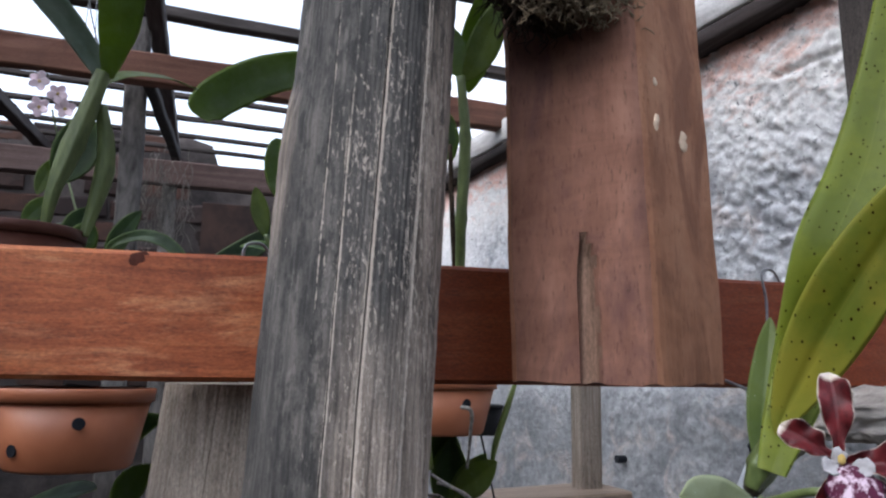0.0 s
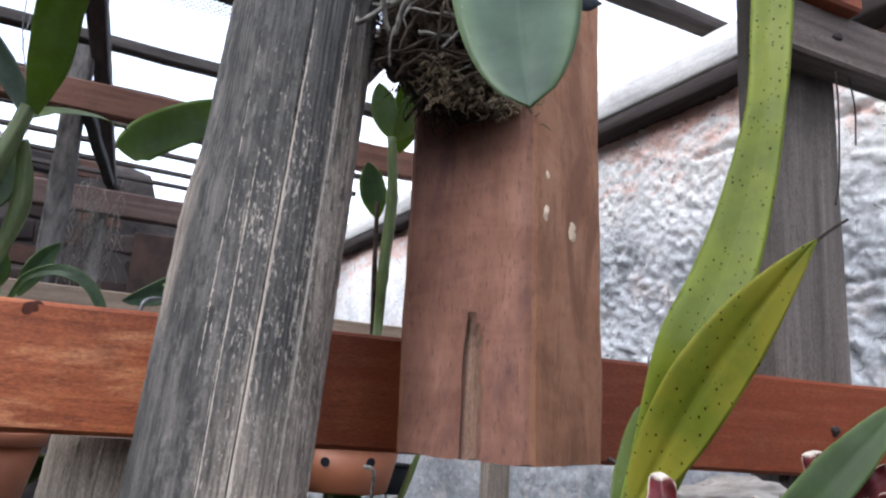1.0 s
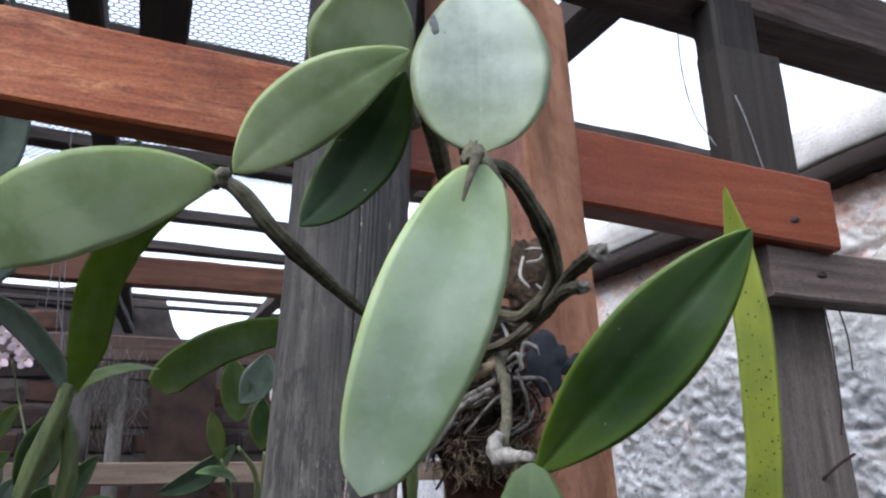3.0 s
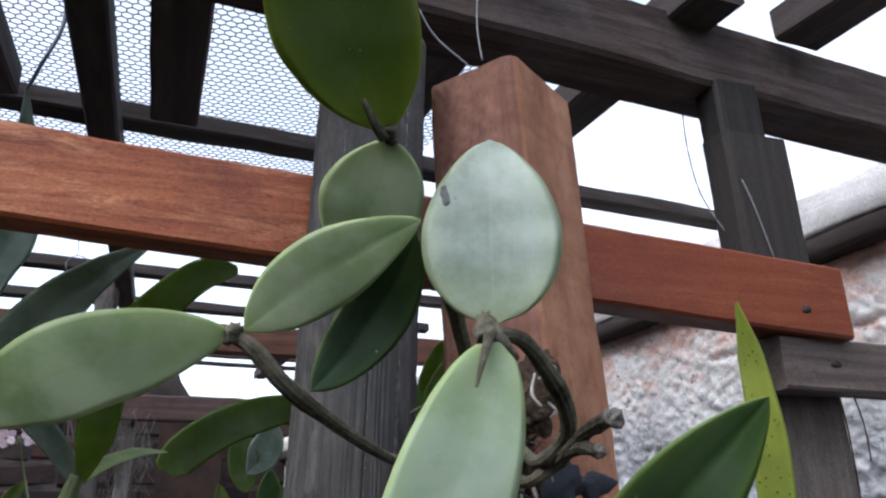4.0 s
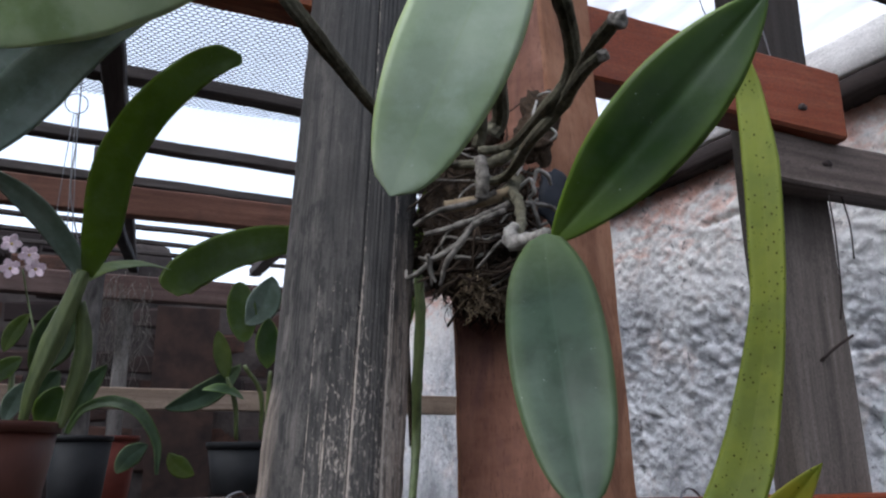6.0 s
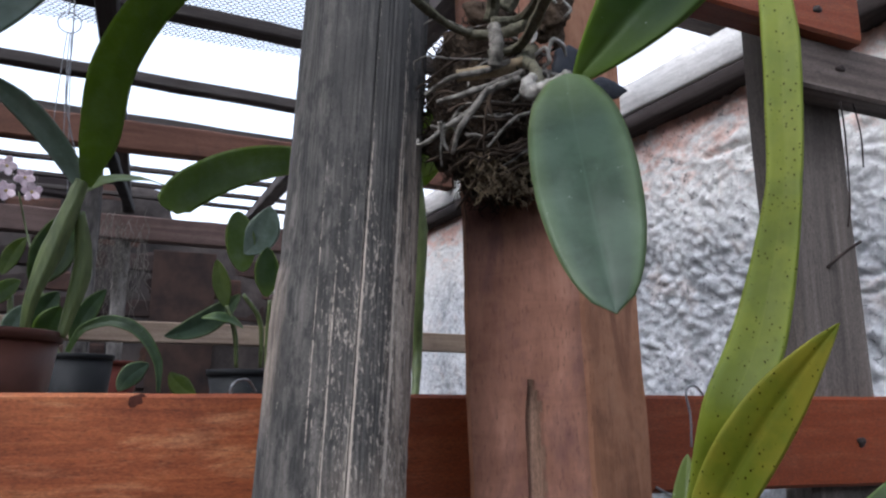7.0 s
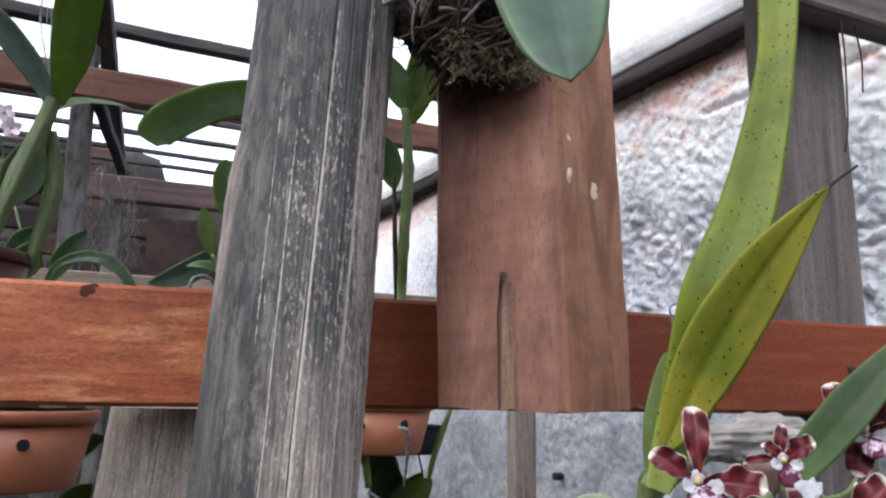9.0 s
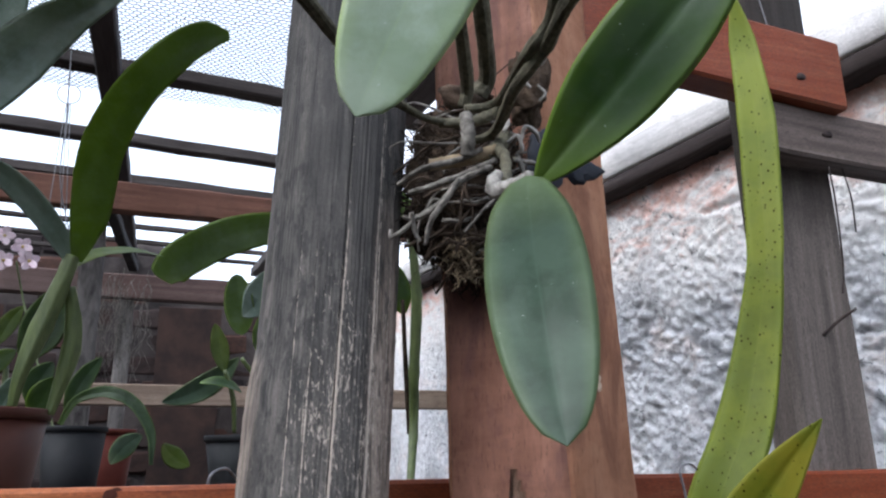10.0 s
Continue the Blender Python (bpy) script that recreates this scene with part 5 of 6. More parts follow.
tagged(part("fibre_tuft", straw, M_STRAW, mounted, "fringe of straw-coloured fibres"), kind="stuff")
tagged(part("fibre_tuft", bm, M_ROOT_DARK, mounted, "tangle of fine brown root fibres"), kind="stuff")
strap_ob = tagged(part("rubber_strap", lump((0.2410, 0.3480, 1.6790), (0.015, 0.004, 0.021), 4, 0.35, 60, 3.0), M_CLIP), "torn black rubber strap holding the orchid", "strap")
part("torn_end", lump((0.2680, 0.3580, 1.6770), (0.017, 0.003, 0.0085), 4, 0.5, 90, 7.0), M_CLIP, strap_ob, "ragged torn end")

# ---- spotted strap-leaved orchid by the rail ----
def ribbon(points, widths, facing, fold=0.12, thick=0.0012, cols=12, per=10):
    """A long strap leaf along points."""
    path = spline(points, per)
    n = len(path) - 1
    bm = bmesh.new()
    uv = bm.loops.layers.uv.new("blade")
    sheets = []
    for sign in (1, -1):
        grid = []
        for i, p in enumerate(path):
            t = (path[min(i + 1, n)] - path[max(i - 1, 0)]).normalized()
            nn = (Vector(facing) - p)
            nn = (nn - t * nn.dot(t)).normalized()
            sd = t.cross(nn)
            f = i / n * (len(widths) - 1)
            k = min(int(f), len(widths) - 2)
            hw = (widths[k] + (widths[k + 1] - widths[k]) * (f - k)) / 2
            row = []
            for j in range(cols + 1):
                u = j / cols * 2 - 1
                lift = fold * hw * (abs(u) ** 1.2) + 0.0006 * noise.noise(Vector((i * 0.3, u * 2, 5)))
                row.append((bm.verts.new(p + sd * hw * u + nn * (lift + sign * thick / 2 * (1 - u ** 6))), (u / 2 + 0.5, i / n)))
            grid.append(row)
        sheets.append(grid)
    for k, grid in enumerate(sheets):
        for i in range(n):
            for j in range(cols):
                q = [grid[i][j], grid[i][j + 1], grid[i + 1][j + 1], grid[i + 1][j]]
                f = bm.faces.new([v for v, _ in (q[::-1] if k == 0 else q)])
                f.material_index = k
                for loop, (_, c) in zip(f.loops, q[::-1] if k == 0 else q):
                    loop[uv].uv = c
    bmesh.ops.remove_doubles(bm, verts=bm.verts, dist=0.00002)
    bmesh.ops.recalc_face_normals(bm, faces=bm.faces)
    return bm


strap = thing("spotted_orchid", (0.2816, 0.3147, 1.3525), "orchid with long yellow-green spotted leaves and dark red blooms", "orchid")
part("leaf", ribbon([(0.3532, 0.2824, 1.7938), (0.3625, 0.2875, 1.7578), (0.3661, 0.2877, 1.7021), (0.3648, 0.2896, 1.6466), (0.3604, 0.2907, 1.6003), (0.3507, 0.2951, 1.5488), (0.3335, 0.2966, 1.4988), (0.3109, 0.2989, 1.4551), (0.3072, 0.3168, 1.4005), (0.2944, 0.3165, 1.3732), (0.2826, 0.3148, 1.3502)],
     [0.002, 0.017, 0.024, 0.0235, 0.0215, 0.0275, 0.033, 0.034, 0.030, 0.022, 0.013], EYE_MID), [M_LEAF_STRAP, M_LEAF_STRAP], strap, "long spotted strap leaf")
leaf(strap, (0.2864, 0.3153, 1.3675), (0.3225, 0.2262, 1.5020), 0.0345, M_LEAF_YELLOW, M_LEAF_YELLOW, side_bend=0.035, cup=0.18, widest=0.45, full=0.8, label="yellowing spotted leaf", crease=0.002)
leaf(strap, (0.3041, 0.3496, 1.3515), (0.3318, 0.3672, 1.4283), 0.017, M_LEAF_FRESH, M_LEAF_FRESH, cup=0.3, widest=0.45, full=0.6, label="short green leaf sheath")
leaf(strap, (0.3116, 0.2577, 1.3567), (0.3559, 0.2141, 1.4310), 0.021, M_LEAF_MID, M_LEAF_MID, cup=0.25, widest=0.45, full=0.5, label="narrow green leaf")
leaf(strap, (0.2520, 0.2750, 1.3270), (0.1975, 0.2640, 1.3500), 0.028, M_LEAF_SOFT, M_LEAF_SOFT, cup=0.15, widest=0.55, full=0.5, blunt=0.4, label="pale yellow-green leaf")
part("pseudobulb", tube([(0.2819, 0.3278, 1.3412), (0.2853, 0.3243, 1.3519), (0.2880, 0.3208, 1.3640)], [0.004, 0.007, 0.004], 14, 8, 0.05, ribs=5), M_STEM_GREEN, strap)
part("rhizome", tube([(0.2819, 0.3278, 1.3412), (0.3180, 0.3450, 1.3540), (0.3600, 0.3580, 1.3680), (0.3920, 0.3600, 1.3730)], [0.004, 0.0045, 0.004], 12, 8, 0.1, nodes=4), M_STEM, strap, "creeping brown rhizome")
part("tie_wire", tube([(0.3600, 0.3580, 1.3680), (0.3960, 0.4100, 1.3770), (0.4020, 0.4600, 1.3830), (0.4050, 0.5150, 1.3950)], [0.0012, 0.0012], 8, 6), M_WIRE, strap, "grey wire tying the plant to the rail")
part("flower_stem", tube([(0.2760, 0.3150, 1.3380), (0.2592, 0.2900, 1.3415), (0.2563, 0.2600, 1.3500), (0.2695, 0.2450, 1.3488), (0.2877, 0.2350, 1.3541), (0.3128, 0.2250, 1.3574), (0.3300, 0.2300, 1.3640)], [0.002, 0.0018, 0.0016, 0.0014, 0.001], 10, 8, 0.05), M_STEM_GREEN, strap)


def flower(parent, at, size, tepals, lip, skirt):
    """A bloom facing the path: dark red tepals with cream edges, a white column with a yellow callus, a purple lip, its white skirt.
    Each tepal: rightward, upward and forward reach of its tip, and its width, in flower sizes."""
    at = Vector(at)
    view = (EYE_MID - at).normalized()
    right = view.cross(Vector((0, 0, 1))).normalized() * -1
    up = view.cross(right)
    up = up if up.z > 0 else -up

    def spot(x, z, y):
        return at + (right * x + up * z + view * y) * size

    bloom = part("flower", lump(spot(0.0, 0.0, 0.08), (size * 0.060, size * 0.05, size * 0.085), 3, 0.6, 260, 1.0), M_LIP, parent, "dark red bloom with cream edges and white lip")
    part("callus", lump(spot(0.01, -0.02, 0.14), (size * 0.030, size * 0.025, size * 0.040), 2, 0.3, 300, 2.0), M_YELLOW, bloom, "yellow callus")
    for k, (x, z, y, w) in enumerate(tepals):
        b = spot(x * 0.08, z * 0.08, 0.0)
        bm = blade(b, spot(x, z, y), size * w, at + view * 0.3, arch=0.12, cup=0.6, widest=0.60, full=0.75, thick=0.0007, rows=22, cols=12, wave=0.5, blunt=0.35, foot=0.36,
                   twist=45 * math.sin(k * 2.3 + x * 9), side_bend=0.10 * math.sin(k * 1.7 + z * 5))
        part("petal", bm, [M_PETAL, M_PETAL], bloom, "dark red petal with a cream edge")
    if lip:
        x, z, y, w = lip
        bm = blade(spot(x * 0.1, -0.04, 0.08), spot(x, z, y), size * w, at + view * 0.3 + up * 0.1, arch=0.12, cup=-0.35, widest=0.55, full=0.35, thick=0.0008, rows=14, cols=12, wave=0.12, blunt=0.5, foot=0.5)
        part("lip", bm, [M_LIP_PURPLE, M_LIP], bloom, "purple-blotched lip")
        for side in (-1, 1):
            bm = blade(spot(x * 0.2 + side * 0.05, -0.05, 0.10), spot(x * 0.4 + side * 0.17, -0.12, 0.16), size * 0.16, at + view * 0.3, cup=0.3, thick=0.0007, rows=10, cols=8, wave=0.2, blunt=0.4, foot=0.4)
            part("lip", bm, [M_LIP, M_LIP], bloom, "white side lobe of the lip")
    if skirt:
        x, z, y, w = skirt
        bm = blade(spot(lip[0], lip[1] + 0.05, lip[2]), spot(x, z, y), size * w, at + view * 0.3 + up * 0.15, arch=0.08, cup=-0.25, widest=0.66, full=0.5, thick=0.0008, rows=16, cols=14, wave=0.16, blunt=0.6, foot=0.4)
        part("lip", bm, [M_LIP, M_LIP], bloom, "broad white lip")


flower(strap, (0.2390, 0.2291, 1.3650), 0.0465, [(-0.02, 0.68, 0.10, 0.25), (-0.40, 0.24, 0.10, 0.23), (0.58, -0.05, 0.05, 0.28), (0.46, -0.52, -0.12, 0.20), (-0.12, -0.50, -0.12, 0.14)], (0.12, -0.40, 0.24, 0.40), (0.10, -0.80, 0.34, 0.82))
flower(strap, (0.2835, 0.2264, 1.3730), 0.0365, [(0.02, 0.44, 0.06, 0.16), (0.36, 0.20, 0.14, 0.26), (-0.24, 0.16, 0.10, 0.16), (-0.46, -0.06, 0.0, 0.10)], (0.10, -0.36, 0.20, 0.26), (0.38, -0.40, 0.22, 0.36))
flower(strap, (0.3487, 0.2400, 1.3850), 0.050, [(-0.25, 0.46, 0.10, 0.28), (0.42, 0.30, 0.06, 0.30), (0.50, -0.14, 0.05, 0.32), (-0.10, -0.44, 0.0, 0.26)], (0.14, -0.30, 0.24, 0.26), None)
flower(strap, (0.3150, 0.2280, 1.3440), 0.052, [(-0.34, 0.32, 0.08, 0.28), (0.42, 0.40, 0.10, 0.30), (0.60, 0.02, 0.05, 0.30), (-0.44, -0.20, 0.0, 0.26)], (0.06, -0.36, 0.22, 0.36), (0.08, -0.74, 0.30, 0.70))
part("bud", lump((0.2935, 0.2500, 1.3610), (0.009, 0.006, 0.010), 3, 0.4, 120, 2.0), M_BUD, strap, "withered brown bloom")
part("bud", lump((0.2845, 0.2400, 1.3535), (0.0045, 0.004, 0.006), 3, 0.4, 160, 4.0), M_LEAF_SOFT, strap, "small pale green bud")

bm = lump((0.3940, 0.3600, 1.3740), (0.044, 0.020, 0.015), 5, 0.35, 36, 4.0)
for v in bm.verts:
    v.co.y += 0.004 * noise.fractal(Vector((v.co.x * 22, v.co.y * 40, v.co.z * 170)), 0.8, 2.0, 3)
tagged(part("driftwood", bm, M_BARK), "split grey driftwood chunk wired beneath the lower rail", "driftwood")
tag_bm = timber((0.3770, 0.4780, 1.2927), (0.4145, 0.4740, 1.3677), (0.022, -0.0015, 0), (0.0, 0.0012, 0), 0.02, 0.0003, 0.0003, 3)
part_tag = tagged(part("plant_tag", tag_bm, M_WHITE_PLASTIC, shade=False), "blank white plastic plant tag beside the orchid", "plant tag")

part("clip", lump((0.4068, 0.4740, 1.3444), (0.008, 0.0045, 0.0075), 3, 0.35, 120, 1.0), M_CLIP, part_tag, "small black clip")

# ---- pots and plants on and under the bench ----
def pot(name, label, at, r, h, material, soil=True, holes=()):
    """A tapered plastic pot whose rim centre is at."""
    at = Vector(at)
    root = thing(name, at - Vector((0, 0, h)), label, "plant pot")
    b = -h
    body = part("body", lathe(at, [(0.001, b), (r * 0.72, b), (r * 0.76, b + 0.003), (r * 0.945, -r * 0.14), (r * 0.90, -r * 0.14), (r * 0.70, b + 0.006), (0.001, b + 0.006)]), material, root)
    part("rim", lathe(at, [(r * 0.93, -r * 0.17), (r * 0.985, -r * 0.165), (r * 1.0, -r * 0.02), (r * 0.985, 0), (r * 0.95, 0), (r * 0.93, -r * 0.03), (r * 0.91, -r * 0.17)]), material, root)
    for ang, z in holes:
        d = Vector((math.cos(ang), math.sin(ang), 0))
        rr = r * (0.76 + 0.17 * (z + h) / (h - r * 0.22))
        c = at + d * rr + Vector((0, 0, z))
        part("drain_hole", tube([c - d * 0.004, c + d * 0.0009], [r * 0.075, r * 0.075], 18, 2), M_CLIP, body, "dark drainage hole", False)
    if soil:
        bm = lathe(at, [(r * 0.88, -0.012), (r * 0.5, -0.006), (0.002, -0.004)], 40)
        for v in bm.verts:
            v.co.z += 0.006 * noise.noise(v.co * 90)
        part("growing_mix", bm, M_SOIL, root, "dark bark chips")
    return root


pot("terracotta_pot", "orange terracotta-coloured plastic pot with drainage holes", (-0.0850, 0.8242, 1.3770), 0.074, 0.074, M_TERRA, True, ((-1.36, -0.030), (-2.3, -0.054)))
pot("terracotta_pot", "orange terracotta-coloured plastic pot hanging behind the rail", (0.3119, 0.9274, 1.3895), 0.072, 0.066, M_TERRA, True, ((-1.35, -0.028), (-2.2, -0.03)))
pot("brown_pot", "dark brown plastic pot on the bench", (-0.1780, 0.9650, 1.5490), 0.074, 0.115, M_BROWN_POT)
pot("black_pot", "small black plastic pot on the bench", (-0.0995, 1.2400, 1.5410), 0.048, 0.105, M_BLACK_POT)
pot("black_pot", "black plastic pot with a seedling orchid", (0.1871, 1.5884, 1.5380), 0.075, 0.10, M_BLACK_POT)
pot("black_pot", "square-shouldered black pot hanging by the wall", (0.3994, 1.0105, 1.3549), 0.030, 0.040, M_BLACK_POT, False)

potted = thing("potted_orchid", (-0.1535, 0.9600, 1.5500), "tall potted orchid with green canes and arching leaves", "orchid")
BJ = Vector((-0.0973, 0.9200, 1.7296))
part("pseudobulb", tube([(-0.1440, 0.9350, 1.5500), (-0.1380, 0.9300, 1.5900), (-0.1223, 0.9300, 1.6446), (-0.1083, 0.9250, 1.6889), BJ], [0.005, 0.008, 0.0125, 0.0105, 0.008], 16, 8, 0.03, ribs=6), M_STEM_GREEN, potted, "green swollen cane")
part("pseudobulb", tube([(-0.1060, 0.9500, 1.5430), (-0.0983, 0.9500, 1.5766), (-0.0895, 0.9450, 1.6212), (-0.0910, 0.9400, 1.6572), (-0.0979, 0.9300, 1.6932)], [0.005, 0.008, 0.0105, 0.009, 0.006], 16, 8, 0.03, ribs=6), M_STEM_GREEN, potted, "green swollen cane")
part("leaf", ribbon([(-0.0920, 0.9200, 1.7230), (-0.0855, 0.9000, 1.7519), (-0.0792, 0.8750, 1.7767), (-0.0704, 0.8300, 1.8354), (-0.0420, 0.7750, 1.8803), (-0.0067, 0.7300, 1.9100), (0.0234, 0.7000, 1.9246), (0.0520, 0.6800, 1.9225)],
     [0.012, 0.026, 0.036, 0.044, 0.048, 0.048, 0.046, 0.043, 0.040, 0.036, 0.031, 0.010], EYE_MID, 0.2), [M_LEAF_MID, M_LEAF_MID], potted, "arching green leaf")
part("leaf", ribbon([(-0.0985, 0.9200, 1.7200), (-0.1130, 0.9120, 1.7480), (-0.1393, 0.9000, 1.7800), (-0.1640, 0.8850, 1.8020), (-0.1900, 0.8700, 1.8180), (-0.2250, 0.8500, 1.8330)],
     [0.010, 0.024, 0.029, 0.030, 0.027, 0.017, 0.006], EYE_MID, 0.2), [M_LEAF_SHADE, M_LEAF_SHADE], potted, "long green leaf")
part("leaf", ribbon([(-0.0945, 0.9250, 1.7192), (-0.0785, 0.9500, 1.7390), (-0.0594, 0.9800, 1.7530), (-0.0299, 1.0200, 1.7670), (0.0028, 1.0600, 1.7720)],
     [0.012, 0.024, 0.030, 0.028, 0.012], Vector((-0.05, 0.1, 3.0)), 0.1), [M_LEAF_FRESH, M_LEAF_MID], potted, "leaf seen on edge")
part("leaf", ribbon([(0.0085, 1.1000, 1.7460), (0.0170, 1.1000, 1.7620), (0.0427, 1.1000, 1.7871), (0.1004, 1.1000, 1.8211), (0.1837, 1.1000, 1.8439), (0.2936, 1.0800, 1.8395)],
     [0.026, 0.046, 0.054, 0.058, 0.060, 0.060, 0.058, 0.054, 0.044, 0.030, 0.012], EYE_MID, 0.18), [M_LEAF_MID, M_LEAF_MID], potted, "broad drooping green leaf")
leaf(potted, (-0.1235, 0.9900, 1.7000), (-0.1500, 0.9900, 1.6120), 0.052, M_LEAF_DEEP, M_LEAF_MID, side_bend=0.1, cup=0.3, widest=0.5, full=0.6, label="dark green leaf")
part("leaf", ribbon([(-0.2200, 0.6000, 1.7200), (-0.1539, 0.6000, 1.7830), (-0.1112, 0.6000, 1.8430), (-0.0785, 0.6000, 1.8790), (-0.0350, 0.6000, 1.9140)],
     [0.030, 0.046, 0.050, 0.040, 0.026, 0.005], EYE_HIGH, 0.3), [M_LEAF_SHADE, M_LEAF_MID], potted, "dark grey-green leaf")
part("leaf", ribbon([(-0.2600, 0.8500, 1.8100), (-0.2200, 0.8500, 1.9414), (-0.1977, 0.8500, 2.0081), (-0.1960, 0.8500, 2.0843), (-0.2031, 0.8500, 2.1470), (-0.2105, 0.8500, 2.2039)],
     [0.024, 0.048, 0.058, 0.050, 0.034, 0.016, 0.003], EYE_HIGH, 0.25), [M_LEAF_SHADE, M_LEAF_MID], potted, "grey-green leaf")

small = thing("small_orchid", (-0.0911, 1.2580, 1.5440), "small orchid with drooping leaves in a black pot", "orchid")
part("leaf", ribbon([(-0.1203, 1.2400, 1.5450), (-0.1065, 1.2350, 1.5743), (-0.0904, 1.2300, 1.5860), (-0.0672, 1.2200, 1.5922), (-0.0481, 1.2100, 1.5896), (-0.0256, 1.2000, 1.5798), (-0.0063, 1.1900, 1.5600), (0.0104, 1.1800, 1.5257), (0.0131, 1.1700, 1.4835)],
     [0.008, 0.012, 0.016, 0.019, 0.020, 0.018, 0.014, 0.005], Vector((0.0, -0.3, 1.9)), 0.25), [M_LEAF_DEEP, M_LEAF_DEEP], small, "arching grey-green leaf")
leaf(small, (-0.1655, 1.2847, 1.5570), (-0.1374, 1.2601, 1.6171), 0.045, M_LEAF_DARK, M_LEAF_MID, cup=0.15, label="dark green leaf")
leaf(small, (-0.0431, 1.2000, 1.4850), (-0.0020, 1.2000, 1.5270), 0.032, M_LEAF_BLUE, M_LEAF_MID, side_bend=0.1, cup=0.1, label="pale leaf")
leaf(small, (0.0690, 1.2000, 1.4820), (0.0290, 1.2000, 1.5150), 0.03, M_LEAF_FRESH, M_LEAF_MID, side_bend=0.1, cup=0.1, label="green leaf")

pot("red_pot", "brick-red plastic pot behind the black pots", (-0.0680, 1.5500, 1.5490), 0.055, 0.115, M_RED_POT)
back = thing("back_orchid", (-0.2250, 1.4200, 1.4200), "leafy orchid crowded behind the pots", "orchid")
part("cane", tube([(-0.2250, 1.4200, 1.4180), (-0.2230, 1.4150, 1.5400), (-0.2300, 1.4150, 1.6600)], [0.005, 0.007, 0.004], 10, 6, 0.03), M_STEM_GREEN, back)
for base, tip, wide, face, label in (((-0.2519, 1.4500, 1.6900), (-0.2200, 1.4500, 1.7600), 0.030, M_LEAF_FRESH, "pale green leaf"), ((-0.2600, 1.4000, 1.6300), (-0.2150, 1.4000, 1.6750), 0.032, M_LEAF_MID, "green leaf"),
                                     ((-0.2292, 1.4000, 1.5650), (-0.2000, 1.4000, 1.6350), 0.034, M_LEAF_SHADE, "grey-green leaf"), ((-0.1755, 1.3000, 1.5800), (-0.1450, 1.3000, 1.6450), 0.040, M_LEAF_DEEP, "dark green leaf"),
                                     ((-0.1300, 1.4200, 1.5700), (-0.0800, 1.4200, 1.6700), 0.035, M_LEAF_DEEP, "dark green leaf")):
    leaf(back, base, tip, wide, face, M_LEAF_MID, cup=0.2, side_bend=0.06, label=label)

seedling = thing("seedling_orchid", (0.1866, 1.5872, 1.5437), "young orchid with upright green leaves in a black pot", "orchid")
for pts in ([(0.1725, 1.5929, 1.5438), (0.1651, 1.5804, 1.6126), (0.1445, 1.5758, 1.6699)], [(0.2223, 1.5948, 1.5448), (0.2153, 1.5768, 1.6376), (0.1754, 1.5584, 1.6928)], [(0.2302, 1.5699, 1.5436), (0.2283, 1.5553, 1.6124), (0.2274, 1.5402, 1.6812)]):
    part("cane", tube(pts, [0.004, 0.0055, 0.004], 10, 6, 0.03), M_STEM_GREEN, seedling)
leaf(seedling, (0.1736, 1.6000, 1.7002), (0.0268, 1.6000, 1.6054), 0.05, M_LEAF_BLUE, M_LEAF_MID, side_bend=0.1, cup=0.25, label="pale blue-green leaf")
leaf(seedling, (0.1449, 1.5769, 1.6642), (0.1189, 1.5649, 1.7640), 0.036, M_LEAF_FRESH, M_LEAF_FRESH, cup=0.2, label="upright yellow-green leaf")
leaf(seedling, (0.1780, 1.6001, 1.7475), (0.1571, 1.5798, 1.8752), 0.062, M_LEAF_MID, M_LEAF_MID, cup=0.15, full=0.5, label="broad green leaf")
leaf(seedling, (0.1764, 1.5900, 1.7845), (0.2250, 1.5700, 1.8900), 0.07, M_LEAF_SHADE, M_LEAF_DARK, cup=0.15, side_bend=-0.1, label="dark green leaf")
leaf(seedling, (0.2175, 1.5216, 1.6841), (0.2120, 1.5010, 1.7860), 0.05, M_LEAF_DARK, M_LEAF_DARK, cup=0.2, label="dark green leaf")
leaf(seedling, (0.0960, 1.5793, 1.6424), (0.1806, 1.5717, 1.6240), 0.035, M_LEAF_DARK, M_LEAF_DARK, cup=0.2, facing=Vector((0, 0.5, 3)), arch=0.15, label="dark green leaf")

hanging = thing("hanging_orchid", (0.3117, 0.9270, 1.3930), "slender green orchid rising from a hanging pot", "orchid")
part("cane", tube([(0.3321, 0.9435, 1.3803), (0.3703, 1.0252, 1.5205), (0.3667, 1.0093, 1.6093), (0.3641, 0.9883, 1.7223), (0.3525, 0.9765, 1.8069)], [0.005, 0.007, 0.0085, 0.006], 12, 8, 0.05, nodes=4), M_STEM_GREEN, hanging)
part("cane", tube([(0.3706, 1.0466, 1.5225), (0.3615, 1.0327, 1.6128), (0.3511, 1.0161, 1.7195)], [0.003, 0.004, 0.003], 10, 8, 0.05), M_ROOT_DARK, hanging, "dry brown cane")
leaf(hanging, (0.3562, 0.9765, 1.7989), (0.3858, 0.9228, 1.8995), 0.046, M_LEAF_FRESH, M_LEAF_MID, cup=0.15, side_bend=-0.06, label="green leaf")
leaf(hanging, (0.3529, 0.9771, 1.8029), (0.3249, 0.9728, 1.8832), 0.04, M_LEAF_MID, M_LEAF_MID, cup=0.15, label="green leaf")
leaf(hanging, (0.3607, 1.0379, 1.7000), (0.3365, 1.0316, 1.7833), 0.04, M_LEAF_DARK, M_LEAF_DARK, cup=0.15, label="dark green leaf")
leaf(hanging, (0.3808, 1.0235, 1.8018), (0.3729, 0.9225, 1.9215), 0.05, M_LEAF_MID, M_LEAF_MID, cup=0.15, label="green leaf")

